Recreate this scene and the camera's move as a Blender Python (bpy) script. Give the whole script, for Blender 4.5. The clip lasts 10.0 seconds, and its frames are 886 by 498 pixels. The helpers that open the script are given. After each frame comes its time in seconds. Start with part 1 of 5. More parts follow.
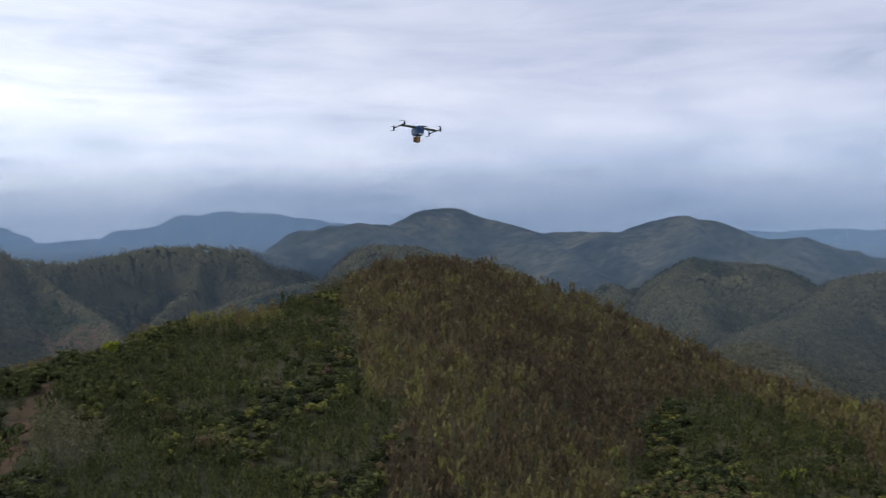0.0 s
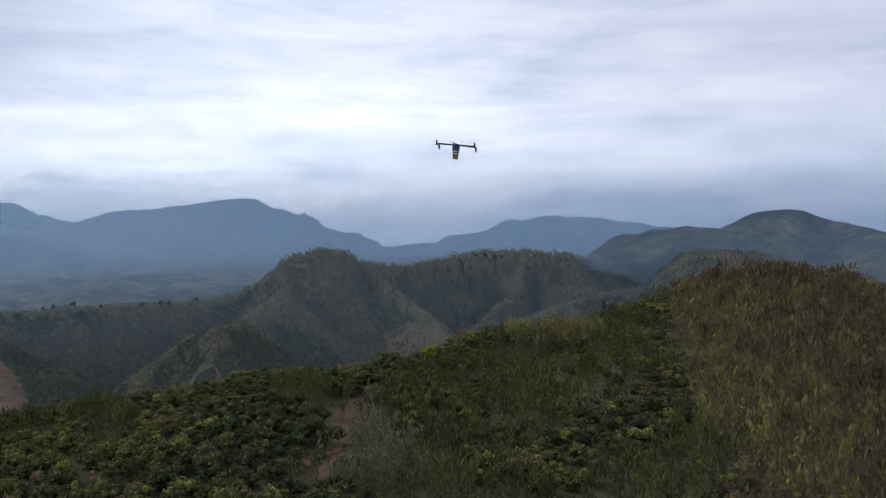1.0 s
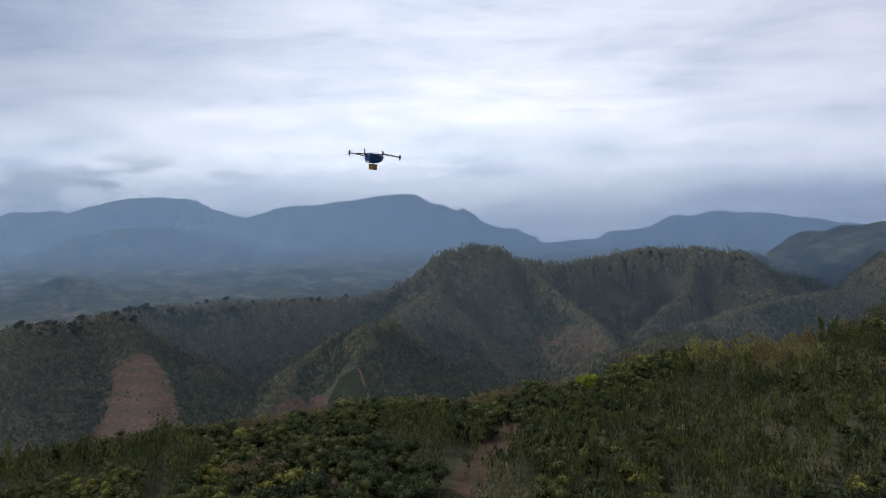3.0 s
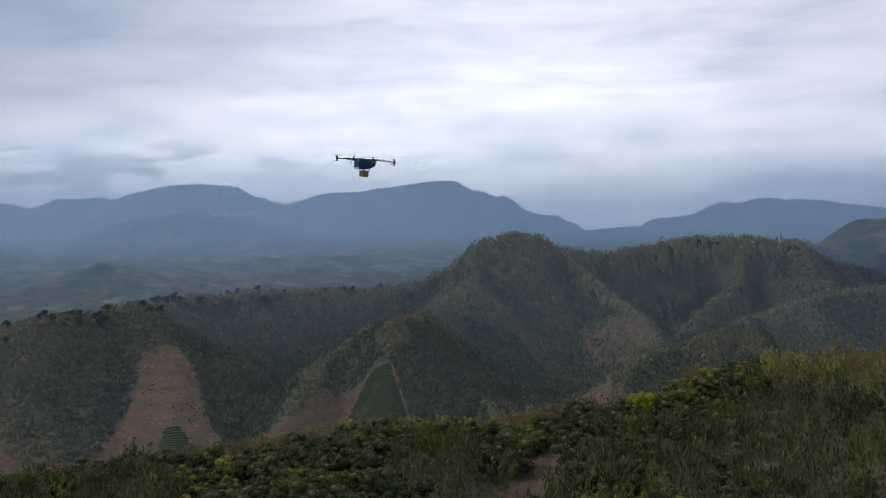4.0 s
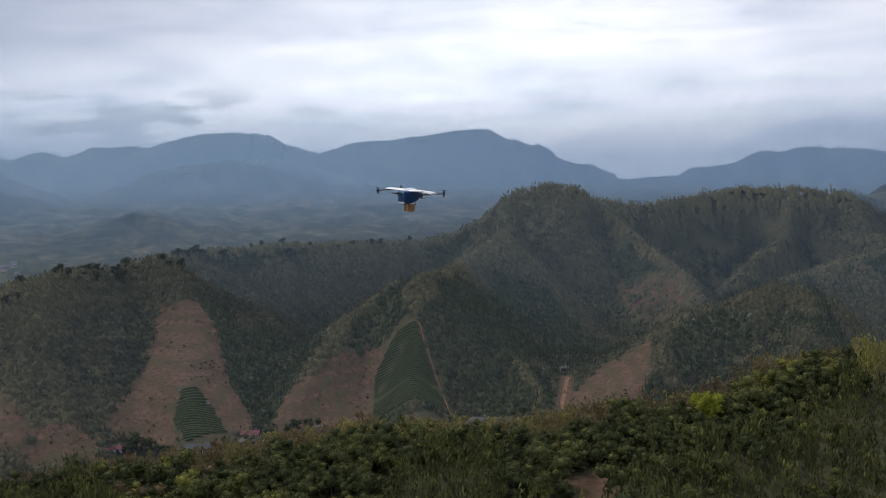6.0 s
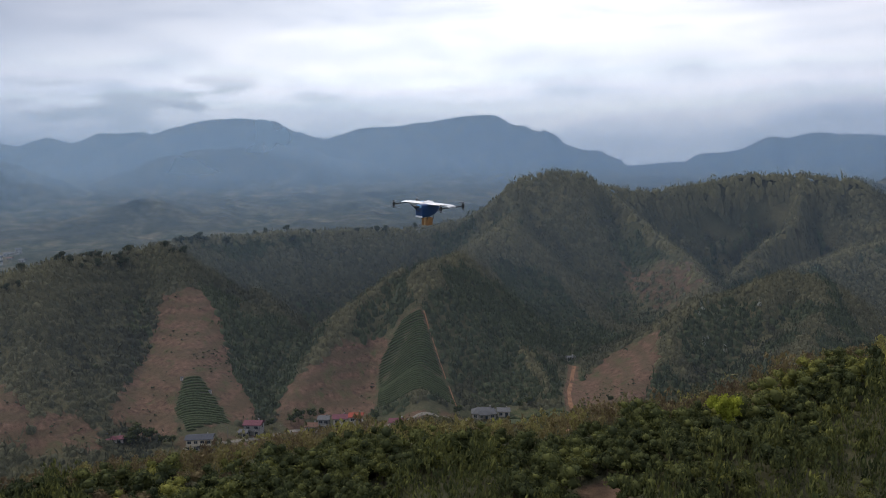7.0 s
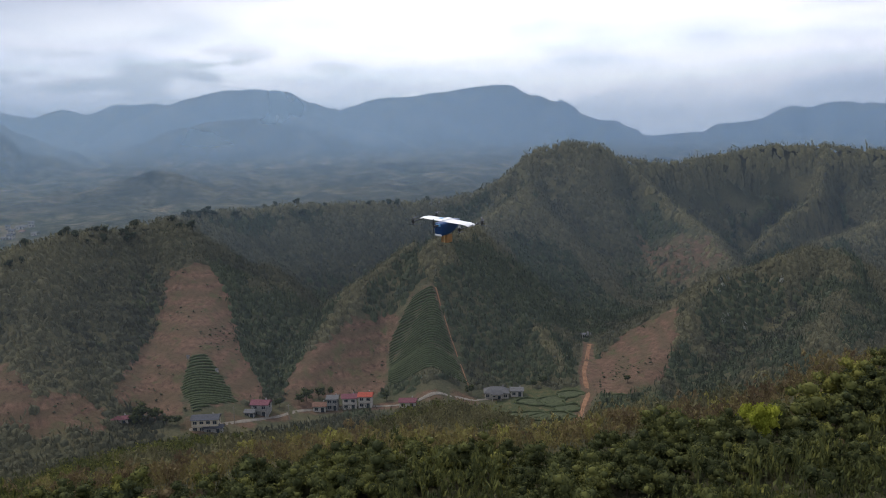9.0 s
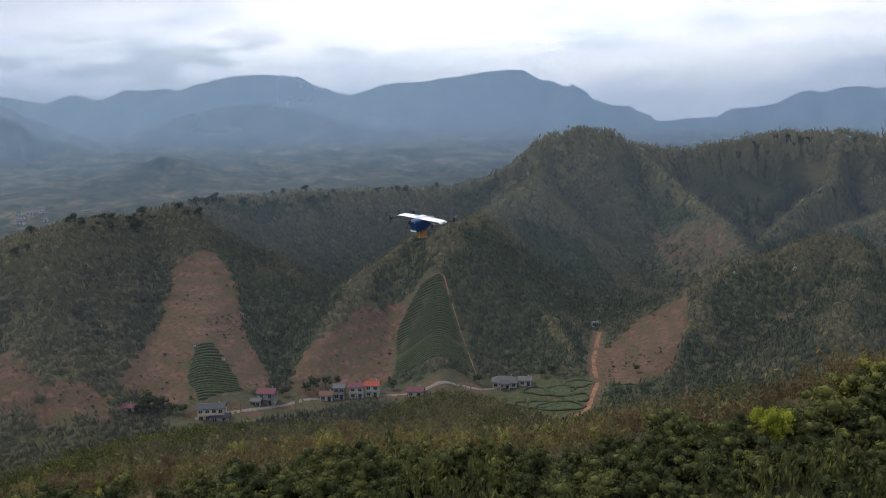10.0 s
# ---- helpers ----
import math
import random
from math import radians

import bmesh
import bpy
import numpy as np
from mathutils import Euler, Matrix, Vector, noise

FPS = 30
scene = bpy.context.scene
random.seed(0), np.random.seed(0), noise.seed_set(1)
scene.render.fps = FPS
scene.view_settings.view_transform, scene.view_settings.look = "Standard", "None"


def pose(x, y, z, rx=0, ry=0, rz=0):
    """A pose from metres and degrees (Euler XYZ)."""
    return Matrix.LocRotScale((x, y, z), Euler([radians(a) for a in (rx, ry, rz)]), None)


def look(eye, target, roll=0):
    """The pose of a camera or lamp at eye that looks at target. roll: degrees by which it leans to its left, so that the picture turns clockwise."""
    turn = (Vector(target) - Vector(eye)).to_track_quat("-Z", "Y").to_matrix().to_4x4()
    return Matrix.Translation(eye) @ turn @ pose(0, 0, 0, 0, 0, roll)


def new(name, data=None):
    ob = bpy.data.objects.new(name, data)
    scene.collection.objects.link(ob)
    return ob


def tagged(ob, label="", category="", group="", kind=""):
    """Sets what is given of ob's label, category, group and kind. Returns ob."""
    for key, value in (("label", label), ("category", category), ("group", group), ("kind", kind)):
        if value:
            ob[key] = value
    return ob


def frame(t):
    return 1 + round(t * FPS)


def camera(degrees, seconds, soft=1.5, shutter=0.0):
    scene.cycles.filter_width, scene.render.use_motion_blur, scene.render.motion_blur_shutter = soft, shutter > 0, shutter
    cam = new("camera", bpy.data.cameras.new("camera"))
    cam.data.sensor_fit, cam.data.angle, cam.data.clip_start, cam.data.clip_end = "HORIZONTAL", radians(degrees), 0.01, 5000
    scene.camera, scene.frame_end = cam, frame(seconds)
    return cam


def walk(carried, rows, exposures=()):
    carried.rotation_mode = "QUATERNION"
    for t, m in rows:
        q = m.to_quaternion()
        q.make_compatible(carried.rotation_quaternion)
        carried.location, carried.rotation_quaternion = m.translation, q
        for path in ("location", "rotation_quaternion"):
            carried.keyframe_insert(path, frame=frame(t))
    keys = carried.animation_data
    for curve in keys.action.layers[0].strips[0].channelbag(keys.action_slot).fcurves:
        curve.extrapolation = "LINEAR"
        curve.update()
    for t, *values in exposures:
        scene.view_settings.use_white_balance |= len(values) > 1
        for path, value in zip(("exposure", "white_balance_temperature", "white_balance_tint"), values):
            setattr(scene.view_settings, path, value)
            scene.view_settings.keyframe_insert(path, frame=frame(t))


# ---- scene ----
cam = camera(55.6, 10.0, 1.0, 0.12)
METRES, EYE, TILT, LEAN, TURN = 1.0, 200.0, -2.0, 0.0, 0.0
ROWS = [
    (0.0, 0.56, -1.74, 0.38, 1.110, -0.199, 0.153),
    (0.5, -0.35, 7.45, 0.46, 14.830, -0.077, 0.017),
    (1.0, -2.98, 17.87, 0.49, 22.904, 0.078, -0.100),
    (1.5, -6.66, 28.28, 0.63, 26.377, 0.234, -0.278),
    (2.0, -11.24, 39.33, 0.78, 30.535, 0.281, -0.460),
    (3.5, -29.13, 75.60, 1.61, 34.663, -0.610, -0.517),
    (4.0, -35.95, 87.78, 2.21, 36.514, -1.192, -0.626),
    (4.5, -42.63, 98.77, 3.13, 37.774, -2.577, -0.685),
    (5.0, -46.87, 105.48, 3.63, 38.410, -3.668, -0.706),
    (5.5, -49.10, 108.88, 3.75, 38.641, -4.223, -0.736),
    (6.0, -51.11, 111.76, 3.83, 38.819, -4.701, -0.718),
    (7.5, -56.93, 120.39, 4.47, 39.487, -6.135, -0.742),
    (8.0, -58.90, 123.47, 4.69, 39.733, -6.633, -0.699),
    (8.5, -60.48, 126.34, 4.87, 39.997, -7.131, -0.586),
    (9.0, -61.64, 128.64, 5.17, 40.290, -7.643, -0.575),
    (9.5, -62.61, 130.94, 5.48, 40.630, -8.151, -0.541),
    (10.0, -63.45, 133.26, 5.73, 41.052, -8.636, -0.553),
]
walk(cam, [(t, pose(0, 0, EYE, TILT, LEAN, TURN) @ pose(METRES * x, METRES * y, METRES * z, 90 + pitch, roll, yaw)) for t, x, y, z, yaw, pitch, roll in ROWS],
     [(0.0, 0.0, 6400, 10), (3.5, -0.06, 6550, 10), (5.5, 0.02, 6750, 10), (7.5, 0.16, 6900, 10), (10.0, 0.35, 7000, 10)])

# ---------------------------------------------------------------- world, sun
SUN_YAW, SUN_UP = 98.0, 54.0
GLOW_YAW = 38.0


def nodes_of(tree):
    """Shorthand for adding and joining nodes of a node tree."""
    def add(kind, **sets):
        n = tree.nodes.new(kind)
        for key, value in sets.items():
            if key == "operation":
                n.operation = value
            elif key == "blend_type":
                n.blend_type = value
            elif key == "data_type":
                n.data_type = value
        return n
    return add


def link(tree, a, b):
    tree.links.new(a, b)


def math_node(tree, op, a, b=None, clamp=False):
    n = tree.nodes.new("ShaderNodeMath")
    n.operation, n.use_clamp = op, clamp
    for i, v in enumerate((a, b)):
        if v is None:
            continue
        if isinstance(v, (int, float)):
            n.inputs[i].default_value = v
        else:
            tree.links.new(v, n.inputs[i])
    return n.outputs[0]


def noise_node(tree, vector, scale, detail=4.0, rough=0.55, distortion=0.0):
    n = tree.nodes.new("ShaderNodeTexNoise")
    n.inputs["Scale"].default_value = scale
    n.inputs["Detail"].default_value = detail
    n.inputs["Roughness"].default_value = rough
    n.inputs["Distortion"].default_value = distortion
    if vector is not None:
        tree.links.new(vector, n.inputs["Vector"])
    return n.outputs["Fac"]


def ramp_node(tree, fac, stops):
    n = tree.nodes.new("ShaderNodeValToRGB")
    while len(n.color_ramp.elements) < len(stops):
        n.color_ramp.elements.new(0.5)
    for e, (p, c) in zip(n.color_ramp.elements, stops):
        e.position = p
        e.color = (*c, 1) if len(c) == 3 else c
    tree.links.new(fac, n.inputs["Fac"])
    return n.outputs["Color"]


def mix_node(tree, fac, a, b, blend="MIX"):
    n = tree.nodes.new("ShaderNodeMix")
    n.data_type, n.blend_type = "RGBA", blend
    for i, v in ((0, fac), (6, a), (7, b)):
        if isinstance(v, (int, float)):
            n.inputs[i].default_value = v
        elif isinstance(v, tuple):
            n.inputs[i].default_value = (*v, 1)
        else:
            tree.links.new(v, n.inputs[i])
    return n.outputs[2]


def make_world():
    world = bpy.data.worlds.new("overcast_sky")
    world.use_nodes = True
    t = world.node_tree
    t.nodes.clear()
    out = t.nodes.new("ShaderNodeOutputWorld")
    bg = t.nodes.new("ShaderNodeBackground")
    sky = t.nodes.new("ShaderNodeTexSky")
    sky.sky_type = "NISHITA"
    sky.sun_disc = False
    sky.sun_elevation = radians(SUN_UP)
    sky.sun_rotation = radians(-SUN_YAW)
    coord = t.nodes.new("ShaderNodeTexCoord")
    sep = t.nodes.new("ShaderNodeSeparateXYZ")
    link(t, coord.outputs["Generated"], sep.inputs[0])
    x, y, z = sep.outputs
    up = math_node(t, "MAXIMUM", z, 0.0)
    # the cloud sheet: ways over the sky flattened on a level ceiling
    depth = math_node(t, "ADD", up, 0.2)
    flat = t.nodes.new("ShaderNodeCombineXYZ")
    link(t, math_node(t, "DIVIDE", x, depth), flat.inputs[0])
    link(t, math_node(t, "DIVIDE", y, depth), flat.inputs[1])
    link(t, math_node(t, "MULTIPLY", z, 3.0), flat.inputs[2])
    big = noise_node(t, flat.outputs[0], 0.55, 3.0, 0.5, 0.4)
    small = noise_node(t, flat.outputs[0], 1.7, 6.0, 0.52, 0.25)
    # low stratus, drawn out along the horizon
    low = t.nodes.new("ShaderNodeCombineXYZ")
    link(t, x, low.inputs[0])
    link(t, y, low.inputs[1])
    link(t, math_node(t, "MULTIPLY", z, 4.5), low.inputs[2])
    bands = noise_node(t, low.outputs[0], 4.5, 6.0, 0.5, 0.3)
    puffs = noise_node(t, low.outputs[0], 9.0, 8.0, 0.56, 0.15)
    # long thin streaks in the sheet's underside
    thin_way = t.nodes.new("ShaderNodeCombineXYZ")
    link(t, x, thin_way.inputs[0])
    link(t, y, thin_way.inputs[1])
    link(t, math_node(t, "MULTIPLY", z, 6.0), thin_way.inputs[2])
    streaks = noise_node(t, thin_way.outputs[0], 5.5, 7.0, 0.58, 0.5)
    mass = math_node(t, "ADD", math_node(t, "ADD", math_node(t, "MULTIPLY", big, 0.3), math_node(t, "MULTIPLY", streaks, 0.3)), math_node(t, "ADD", math_node(t, "MULTIPLY", small, 0.2), math_node(t, "MULTIPLY", bands, 0.2)))
    cloud = ramp_node(t, mass, [(0.39, (0.52, 0.575, 0.70)), (0.46, (0.70, 0.745, 0.87)), (0.52, (0.82, 0.85, 0.955)), (0.60, (0.96, 0.97, 1.05))])
    # brighter round the hidden sun and overhead, dull towards the horizon
    height = ramp_node(t, up, [(0.0, (0.62, 0.65, 0.69)), (0.018, (0.82, 0.835, 0.85)), (0.04, (1.12, 1.11, 1.09)), (0.065, (1.33, 1.31, 1.27)), (0.09, (1.12, 1.11, 1.09)), (0.125, (0.92, 0.92, 0.925)), (0.2, (0.76, 0.775, 0.80)), (1.0, (1.0, 1.0, 1.0))])
    body = mix_node(t, 1.0, cloud, height, "MULTIPLY")
    # low grey banks between one and five degrees up
    lowmask = ramp_node(t, up, [(0.0, (0, 0, 0)), (0.025, (1, 1, 1)), (0.06, (1, 1, 1)), (0.09, (0, 0, 0))])
    bank = math_node(t, "MULTIPLY", math_node(t, "SUBTRACT", puffs, 0.485), 10.0, True)
    side = t.nodes.new("ShaderNodeVectorMath")
    side.operation = "DOT_PRODUCT"
    link(t, coord.outputs["Generated"], side.inputs[0])
    side.inputs[1].default_value = (-math.sin(radians(78)), math.cos(radians(78)), 0.0)
    bank = math_node(t, "MULTIPLY", bank, math_node(t, "MULTIPLY", math_node(t, "SUBTRACT", side.outputs["Value"], 0.72), 5.0, True))
    body = mix_node(t, math_node(t, "MULTIPLY", math_node(t, "MULTIPLY", bank, lowmask), 0.7), body, (0.40, 0.45, 0.53))
    dot = t.nodes.new("ShaderNodeVectorMath")
    dot.operation = "DOT_PRODUCT"
    link(t, coord.outputs["Generated"], dot.inputs[0])
    dot.inputs[1].default_value = (-math.sin(radians(GLOW_YAW)) * 0.97, math.cos(radians(GLOW_YAW)) * 0.99, 0.12)
    glow = math_node(t, "POWER", math_node(t, "MAXIMUM", dot.outputs["Value"], 0.0), 13.0)
    body = mix_node(t, 1.0, body, mix_node(t, glow, (0.86, 0.875, 0.95), (1.72, 1.70, 1.64)), "MULTIPLY")
    west = t.nodes.new("ShaderNodeVectorMath")
    west.operation = "DOT_PRODUCT"
    link(t, coord.outputs["Generated"], west.inputs[0])
    west.inputs[1].default_value = (-math.sin(radians(92)), math.cos(radians(92)), 0.0)
    heavy = math_node(t, "POWER", math_node(t, "MAXIMUM", west.outputs["Value"], 0.0), 2.2)
    heavy = math_node(t, "MULTIPLY", heavy, ramp_node(t, up, [(0.0, (0.5, 0.5, 0.5)), (0.05, (0.3, 0.3, 0.3)), (0.15, (1, 1, 1))]))
    body = mix_node(t, 1.0, body, mix_node(t, heavy, (1.0, 1.0, 1.0), (0.34, 0.40, 0.50)), "MULTIPLY")
    thin = mix_node(t, 0.015, body, sky.outputs[0])
    link(t, thin, bg.inputs["Color"])
    bg.inputs["Strength"].default_value = SKY
    link(t, bg.outputs[0], out.inputs[0])
    scene.world = world


SKY = 0.96
make_world()
sun = new("sun", bpy.data.lights.new("sun", "SUN"))
sun.data.energy, sun.data.angle, sun.data.color = 1.75, radians(16), (1.0, 0.95, 0.88)
sun.matrix_world = look((-math.sin(radians(SUN_YAW)) * math.cos(radians(SUN_UP)), math.cos(radians(SUN_YAW)) * math.cos(radians(SUN_UP)), math.sin(radians(SUN_UP))), (0, 0, 0))

# ---------------------------------------------------------------- materials


def material(name):
    m = bpy.data.materials.new(name)
    m.use_nodes = True
    t = m.node_tree
    t.nodes.clear()
    out = t.nodes.new("ShaderNodeOutputMaterial")
    p = t.nodes.new("ShaderNodeBsdfPrincipled")
    link(t, p.outputs[0], out.inputs[0])
    return m, t, p, out


def plain(name, colour, rough=0.6, metal=0.0, vary=0.12, scale=6.0):
    """Painted, moulded or printed stuff with slight mottling and fine relief."""
    m, t, p, out = material(name)
    c = t.nodes.new("ShaderNodeTexCoord")
    n = noise_node(t, c.outputs["Object"], scale, 5)
    dark = tuple(v * (1 - vary) for v in colour)
    light = tuple(min(1, v * (1 + vary)) for v in colour)
    link(t, ramp_node(t, n, [(0.3, dark), (0.7, light)]), p.inputs["Base Color"])
    p.inputs["Roughness"].default_value, p.inputs["Metallic"].default_value = rough, metal
    p.inputs["Specular IOR Level"].default_value = 0.5 if rough < 0.5 else 0.12
    b = t.nodes.new("ShaderNodeBump")
    b.inputs["Strength"].default_value = 0.15
    b.inputs["Distance"].default_value = 0.01
    link(t, noise_node(t, c.outputs["Object"], scale * 8, 3), b.inputs["Height"])
    link(t, b.outputs[0], p.inputs["Normal"])
    return m


def foliage(name, stops, translucent=0.25, spread=0.5):
    """Leaves: the tree's own tint, with each clump a little different."""
    m, t, p, out = material(name)
    a = t.nodes.new("ShaderNodeAttribute")
    a.attribute_name = "tint"
    g = t.nodes.new("ShaderNodeNewGeometry")
    f = math_node(t, "ADD", a.outputs["Fac"], math_node(t, "MULTIPLY", math_node(t, "SUBTRACT", g.outputs["Random Per Island"], 0.5), spread), True)
    col = ramp_node(t, f, stops)
    c = t.nodes.new("ShaderNodeTexCoord")
    col = mix_node(t, 1.0, col, ramp_node(t, noise_node(t, c.outputs["Object"], 1.3, 3), [(0.3, (0.75, 0.75, 0.75)), (0.7, (1.2, 1.2, 1.2))]), "MULTIPLY")
    link(t, col, p.inputs["Base Color"])
    p.inputs["Roughness"].default_value = 0.8
    p.inputs["Specular IOR Level"].default_value = 0.12
    tr = t.nodes.new("ShaderNodeBsdfTranslucent")
    link(t, col, tr.inputs["Color"])
    mx = t.nodes.new("ShaderNodeMixShader")
    mx.inputs[0].default_value = translucent
    link(t, p.outputs[0], mx.inputs[1])
    link(t, tr.outputs[0], mx.inputs[2])
    link(t, mx.outputs[0], out.inputs[0])
    return m


LEAF = foliage("broad_leaves", [(0.0, (0.032, 0.042, 0.020)), (0.3, (0.062, 0.074, 0.029)), (0.55, (0.102, 0.112, 0.037)), (0.8, (0.162, 0.164, 0.045)), (1.0, (0.23, 0.225, 0.055))], 0.28, 0.5)
BAMBOO = foliage("bamboo_leaves", [(0.0, (0.105, 0.078, 0.050)), (0.3, (0.160, 0.124, 0.068)), (0.55, (0.195, 0.164, 0.072)), (0.8, (0.215, 0.200, 0.070)), (1.0, (0.28, 0.27, 0.080))], 0.35, 0.3)
HILL_BAMBOO = foliage("hill_bamboo_leaves", [(0.0, (0.050, 0.055, 0.038)), (0.35, (0.090, 0.091, 0.056)), (0.65, (0.128, 0.122, 0.070)), (1.0, (0.172, 0.160, 0.080))], 0.3, 0.2)
HILL_LEAF = foliage("hill_broad_leaves", [(0.0, (0.034, 0.045, 0.029)), (0.5, (0.064, 0.078, 0.043)), (1.0, (0.108, 0.115, 0.056))], 0.25, 0.2)
BLOSSOM = foliage("pale_blossom", [(0.0, (0.08, 0.09, 0.06)), (1.0, (0.26, 0.27, 0.22))], 0.3, 0.6)
LIME = foliage("spring_leaves", [(0.0, (0.17, 0.20, 0.025)), (1.0, (0.34, 0.36, 0.05))], 0.3, 0.9)
BARK = plain("bark", (0.10, 0.08, 0.06), 0.9, 0, 0.4, 4)


def ground_material():
    """Leaf litter and scrub, with cut red earth, tea and grass where the plan has them."""
    m, t, p, out = material("hill_ground")
    geo = t.nodes.new("ShaderNodeNewGeometry")
    pos = geo.outputs["Position"]
    fine = noise_node(t, pos, 0.35, 8, 0.65)
    mid = noise_node(t, pos, 0.045, 6, 0.6)
    wide = noise_node(t, pos, 0.006, 5, 0.55)
    scrub = ramp_node(t, fine, [(0.3, (0.036, 0.040, 0.026)), (0.5, (0.062, 0.062, 0.038)), (0.7, (0.095, 0.088, 0.052))])
    woods = ramp_node(t, mid, [(0.32, (0.040, 0.048, 0.030)), (0.5, (0.068, 0.068, 0.042)), (0.66, (0.096, 0.086, 0.052))])
    col = mix_node(t, 0.5, scrub, woods)
    col = mix_node(t, 1.0, col, ramp_node(t, wide, [(0.35, (0.65, 0.72, 0.68)), (0.65, (1.35, 1.28, 1.2))]), "MULTIPLY")

    def cover(name):
        a = t.nodes.new("ShaderNodeAttribute")
        a.attribute_name = name
        jag = math_node(t, "MULTIPLY", math_node(t, "SUBTRACT", noise_node(t, pos, 0.25, 4), 0.5), 0.9)
        return math_node(t, "MULTIPLY", math_node(t, "SUBTRACT", math_node(t, "ADD", a.outputs["Fac"], jag), 0.35), 4.0, True)

    earth = ramp_node(t, fine, [(0.28, (0.048, 0.034, 0.026)), (0.48, (0.104, 0.066, 0.046)), (0.72, (0.165, 0.104, 0.074))])
    sep = t.nodes.new("ShaderNodeSeparateXYZ")
    link(t, pos, sep.inputs[0])
    warp = math_node(t, "ADD", math_node(t, "MULTIPLY", sep.outputs[2], 1.1), math_node(t, "MULTIPLY", mid, 9.0))
    step = math_node(t, "SINE", warp)
    earth = mix_node(t, math_node(t, "MULTIPLY", math_node(t, "ADD", step, 1.0), 0.36), earth, (0.075, 0.060, 0.036))
    earth = mix_node(t, math_node(t, "MULTIPLY", math_node(t, "SUBTRACT", noise_node(t, pos, 0.12, 5), 0.56), 7.0, True), earth, (0.070, 0.070, 0.034))
    col = mix_node(t, cover("bare"), col, earth)
    grass = ramp_node(t, fine, [(0.3, (0.030, 0.042, 0.020)), (0.55, (0.062, 0.068, 0.032)), (0.72, (0.14, 0.090, 0.056))])
    col = mix_node(t, cover("grass"), col, grass)
    a = t.nodes.new("ShaderNodeAttribute")
    a.attribute_name = "distant_woods"
    distant = ramp_node(t, noise_node(t, pos, 0.012, 6, 0.65), [(0.34, (0.010, 0.015, 0.012)), (0.5, (0.034, 0.038, 0.026)), (0.66, (0.080, 0.076, 0.048))])
    # farmed land on the valley floors: small fields between copses
    farmed = ramp_node(t, noise_node(t, pos, 0.016, 5, 0.6), [(0.40, (0.022, 0.030, 0.022)), (0.5, (0.045, 0.050, 0.030)), (0.60, (0.105, 0.088, 0.056))])
    height = t.nodes.new("ShaderNodeSeparateXYZ")
    link(t, pos, height.inputs[0])
    flat = math_node(t, "MULTIPLY", math_node(t, "SUBTRACT", 98.0, math_node(t, "ADD", height.outputs[2], math_node(t, "MULTIPLY", wide, 60.0))), 0.05, True)
    distant = mix_node(t, flat, distant, farmed)
    distant = mix_node(t, 1.0, distant, ramp_node(t, noise_node(t, pos, 0.09, 4, 0.6), [(0.32, (0.55, 0.6, 0.6)), (0.66, (1.5, 1.4, 1.3))]), "MULTIPLY")
    col = mix_node(t, a.outputs["Fac"], col, distant)
    link(t, col, p.inputs["Base Color"])
    p.inputs["Roughness"].default_value = 0.95
    p.inputs["Specular IOR Level"].default_value = 0.1
    b = t.nodes.new("ShaderNodeBump")
    b.inputs["Strength"].default_value = 0.8
    b.inputs["Distance"].default_value = 1.5
    link(t, fine, b.inputs["Height"])
    b2 = t.nodes.new("ShaderNodeBump")
    b2.inputs["Distance"].default_value = 14.0
    link(t, math_node(t, "MULTIPLY", a.outputs["Fac"], 0.7), b2.inputs["Strength"])
    link(t, noise_node(t, pos, 0.03, 7, 0.6), b2.inputs["Height"])
    link(t, b.outputs[0], b2.inputs["Normal"])
    link(t, b2.outputs[0], p.inputs["Normal"])
    return m


GROUND = ground_material()

# ---------------------------------------------------------------- the lie of the land


def lattice(ix, iy, seed):
    h = (ix.astype(np.int64) * 374761393 + iy.astype(np.int64) * 668265263 + seed * 974634557) & 0xFFFFFFFF
    h = ((h ^ (h >> 13)) * 1274126177) & 0xFFFFFFFF
    h = ((h ^ (h >> 16)) * 2246822519) & 0xFFFFFFFF
    return ((h ^ (h >> 15)) & 0xFFFF) / 32767.5 - 1.0


def vnoise(x, y, size, seed=0):
    x, y = x / size, y / size
    ix, iy = np.floor(x), np.floor(y)
    fx, fy = x - ix, y - iy
    fx, fy = fx * fx * fx * (fx * (fx * 6 - 15) + 10), fy * fy * fy * (fy * (fy * 6 - 15) + 10)
    a, b = lattice(ix, iy, seed), lattice(ix + 1, iy, seed)
    c, d = lattice(ix, iy + 1, seed), lattice(ix + 1, iy + 1, seed)
    return (a * (1 - fx) + b * fx) * (1 - fy) + (c * (1 - fx) + d * fx) * fy


def fbm(x, y, size, octaves=4, seed=0, gain=0.5):
    total, amp = 0.0, 1.0
    for o in range(octaves):
        ca, sa = math.cos(o * 1.1 + 0.4), math.sin(o * 1.1 + 0.4)
        total = total + amp * vnoise(x * ca - y * sa, x * sa + y * ca, size / 2 ** o, seed + o * 17)
        amp *= gain
    return total


def ridged(x, y, size, octaves=4, seed=0):
    total, amp = 0.0, 1.0
    for o in range(octaves):
        ca, sa = math.cos(o * 0.9 + 0.7), math.sin(o * 0.9 + 0.7)
        total = total + amp * (1 - 2 * np.abs(vnoise(x * ca - y * sa, x * sa + y * ca, size / 2 ** o, seed + o * 13)))
        amp *= 0.5
    return total


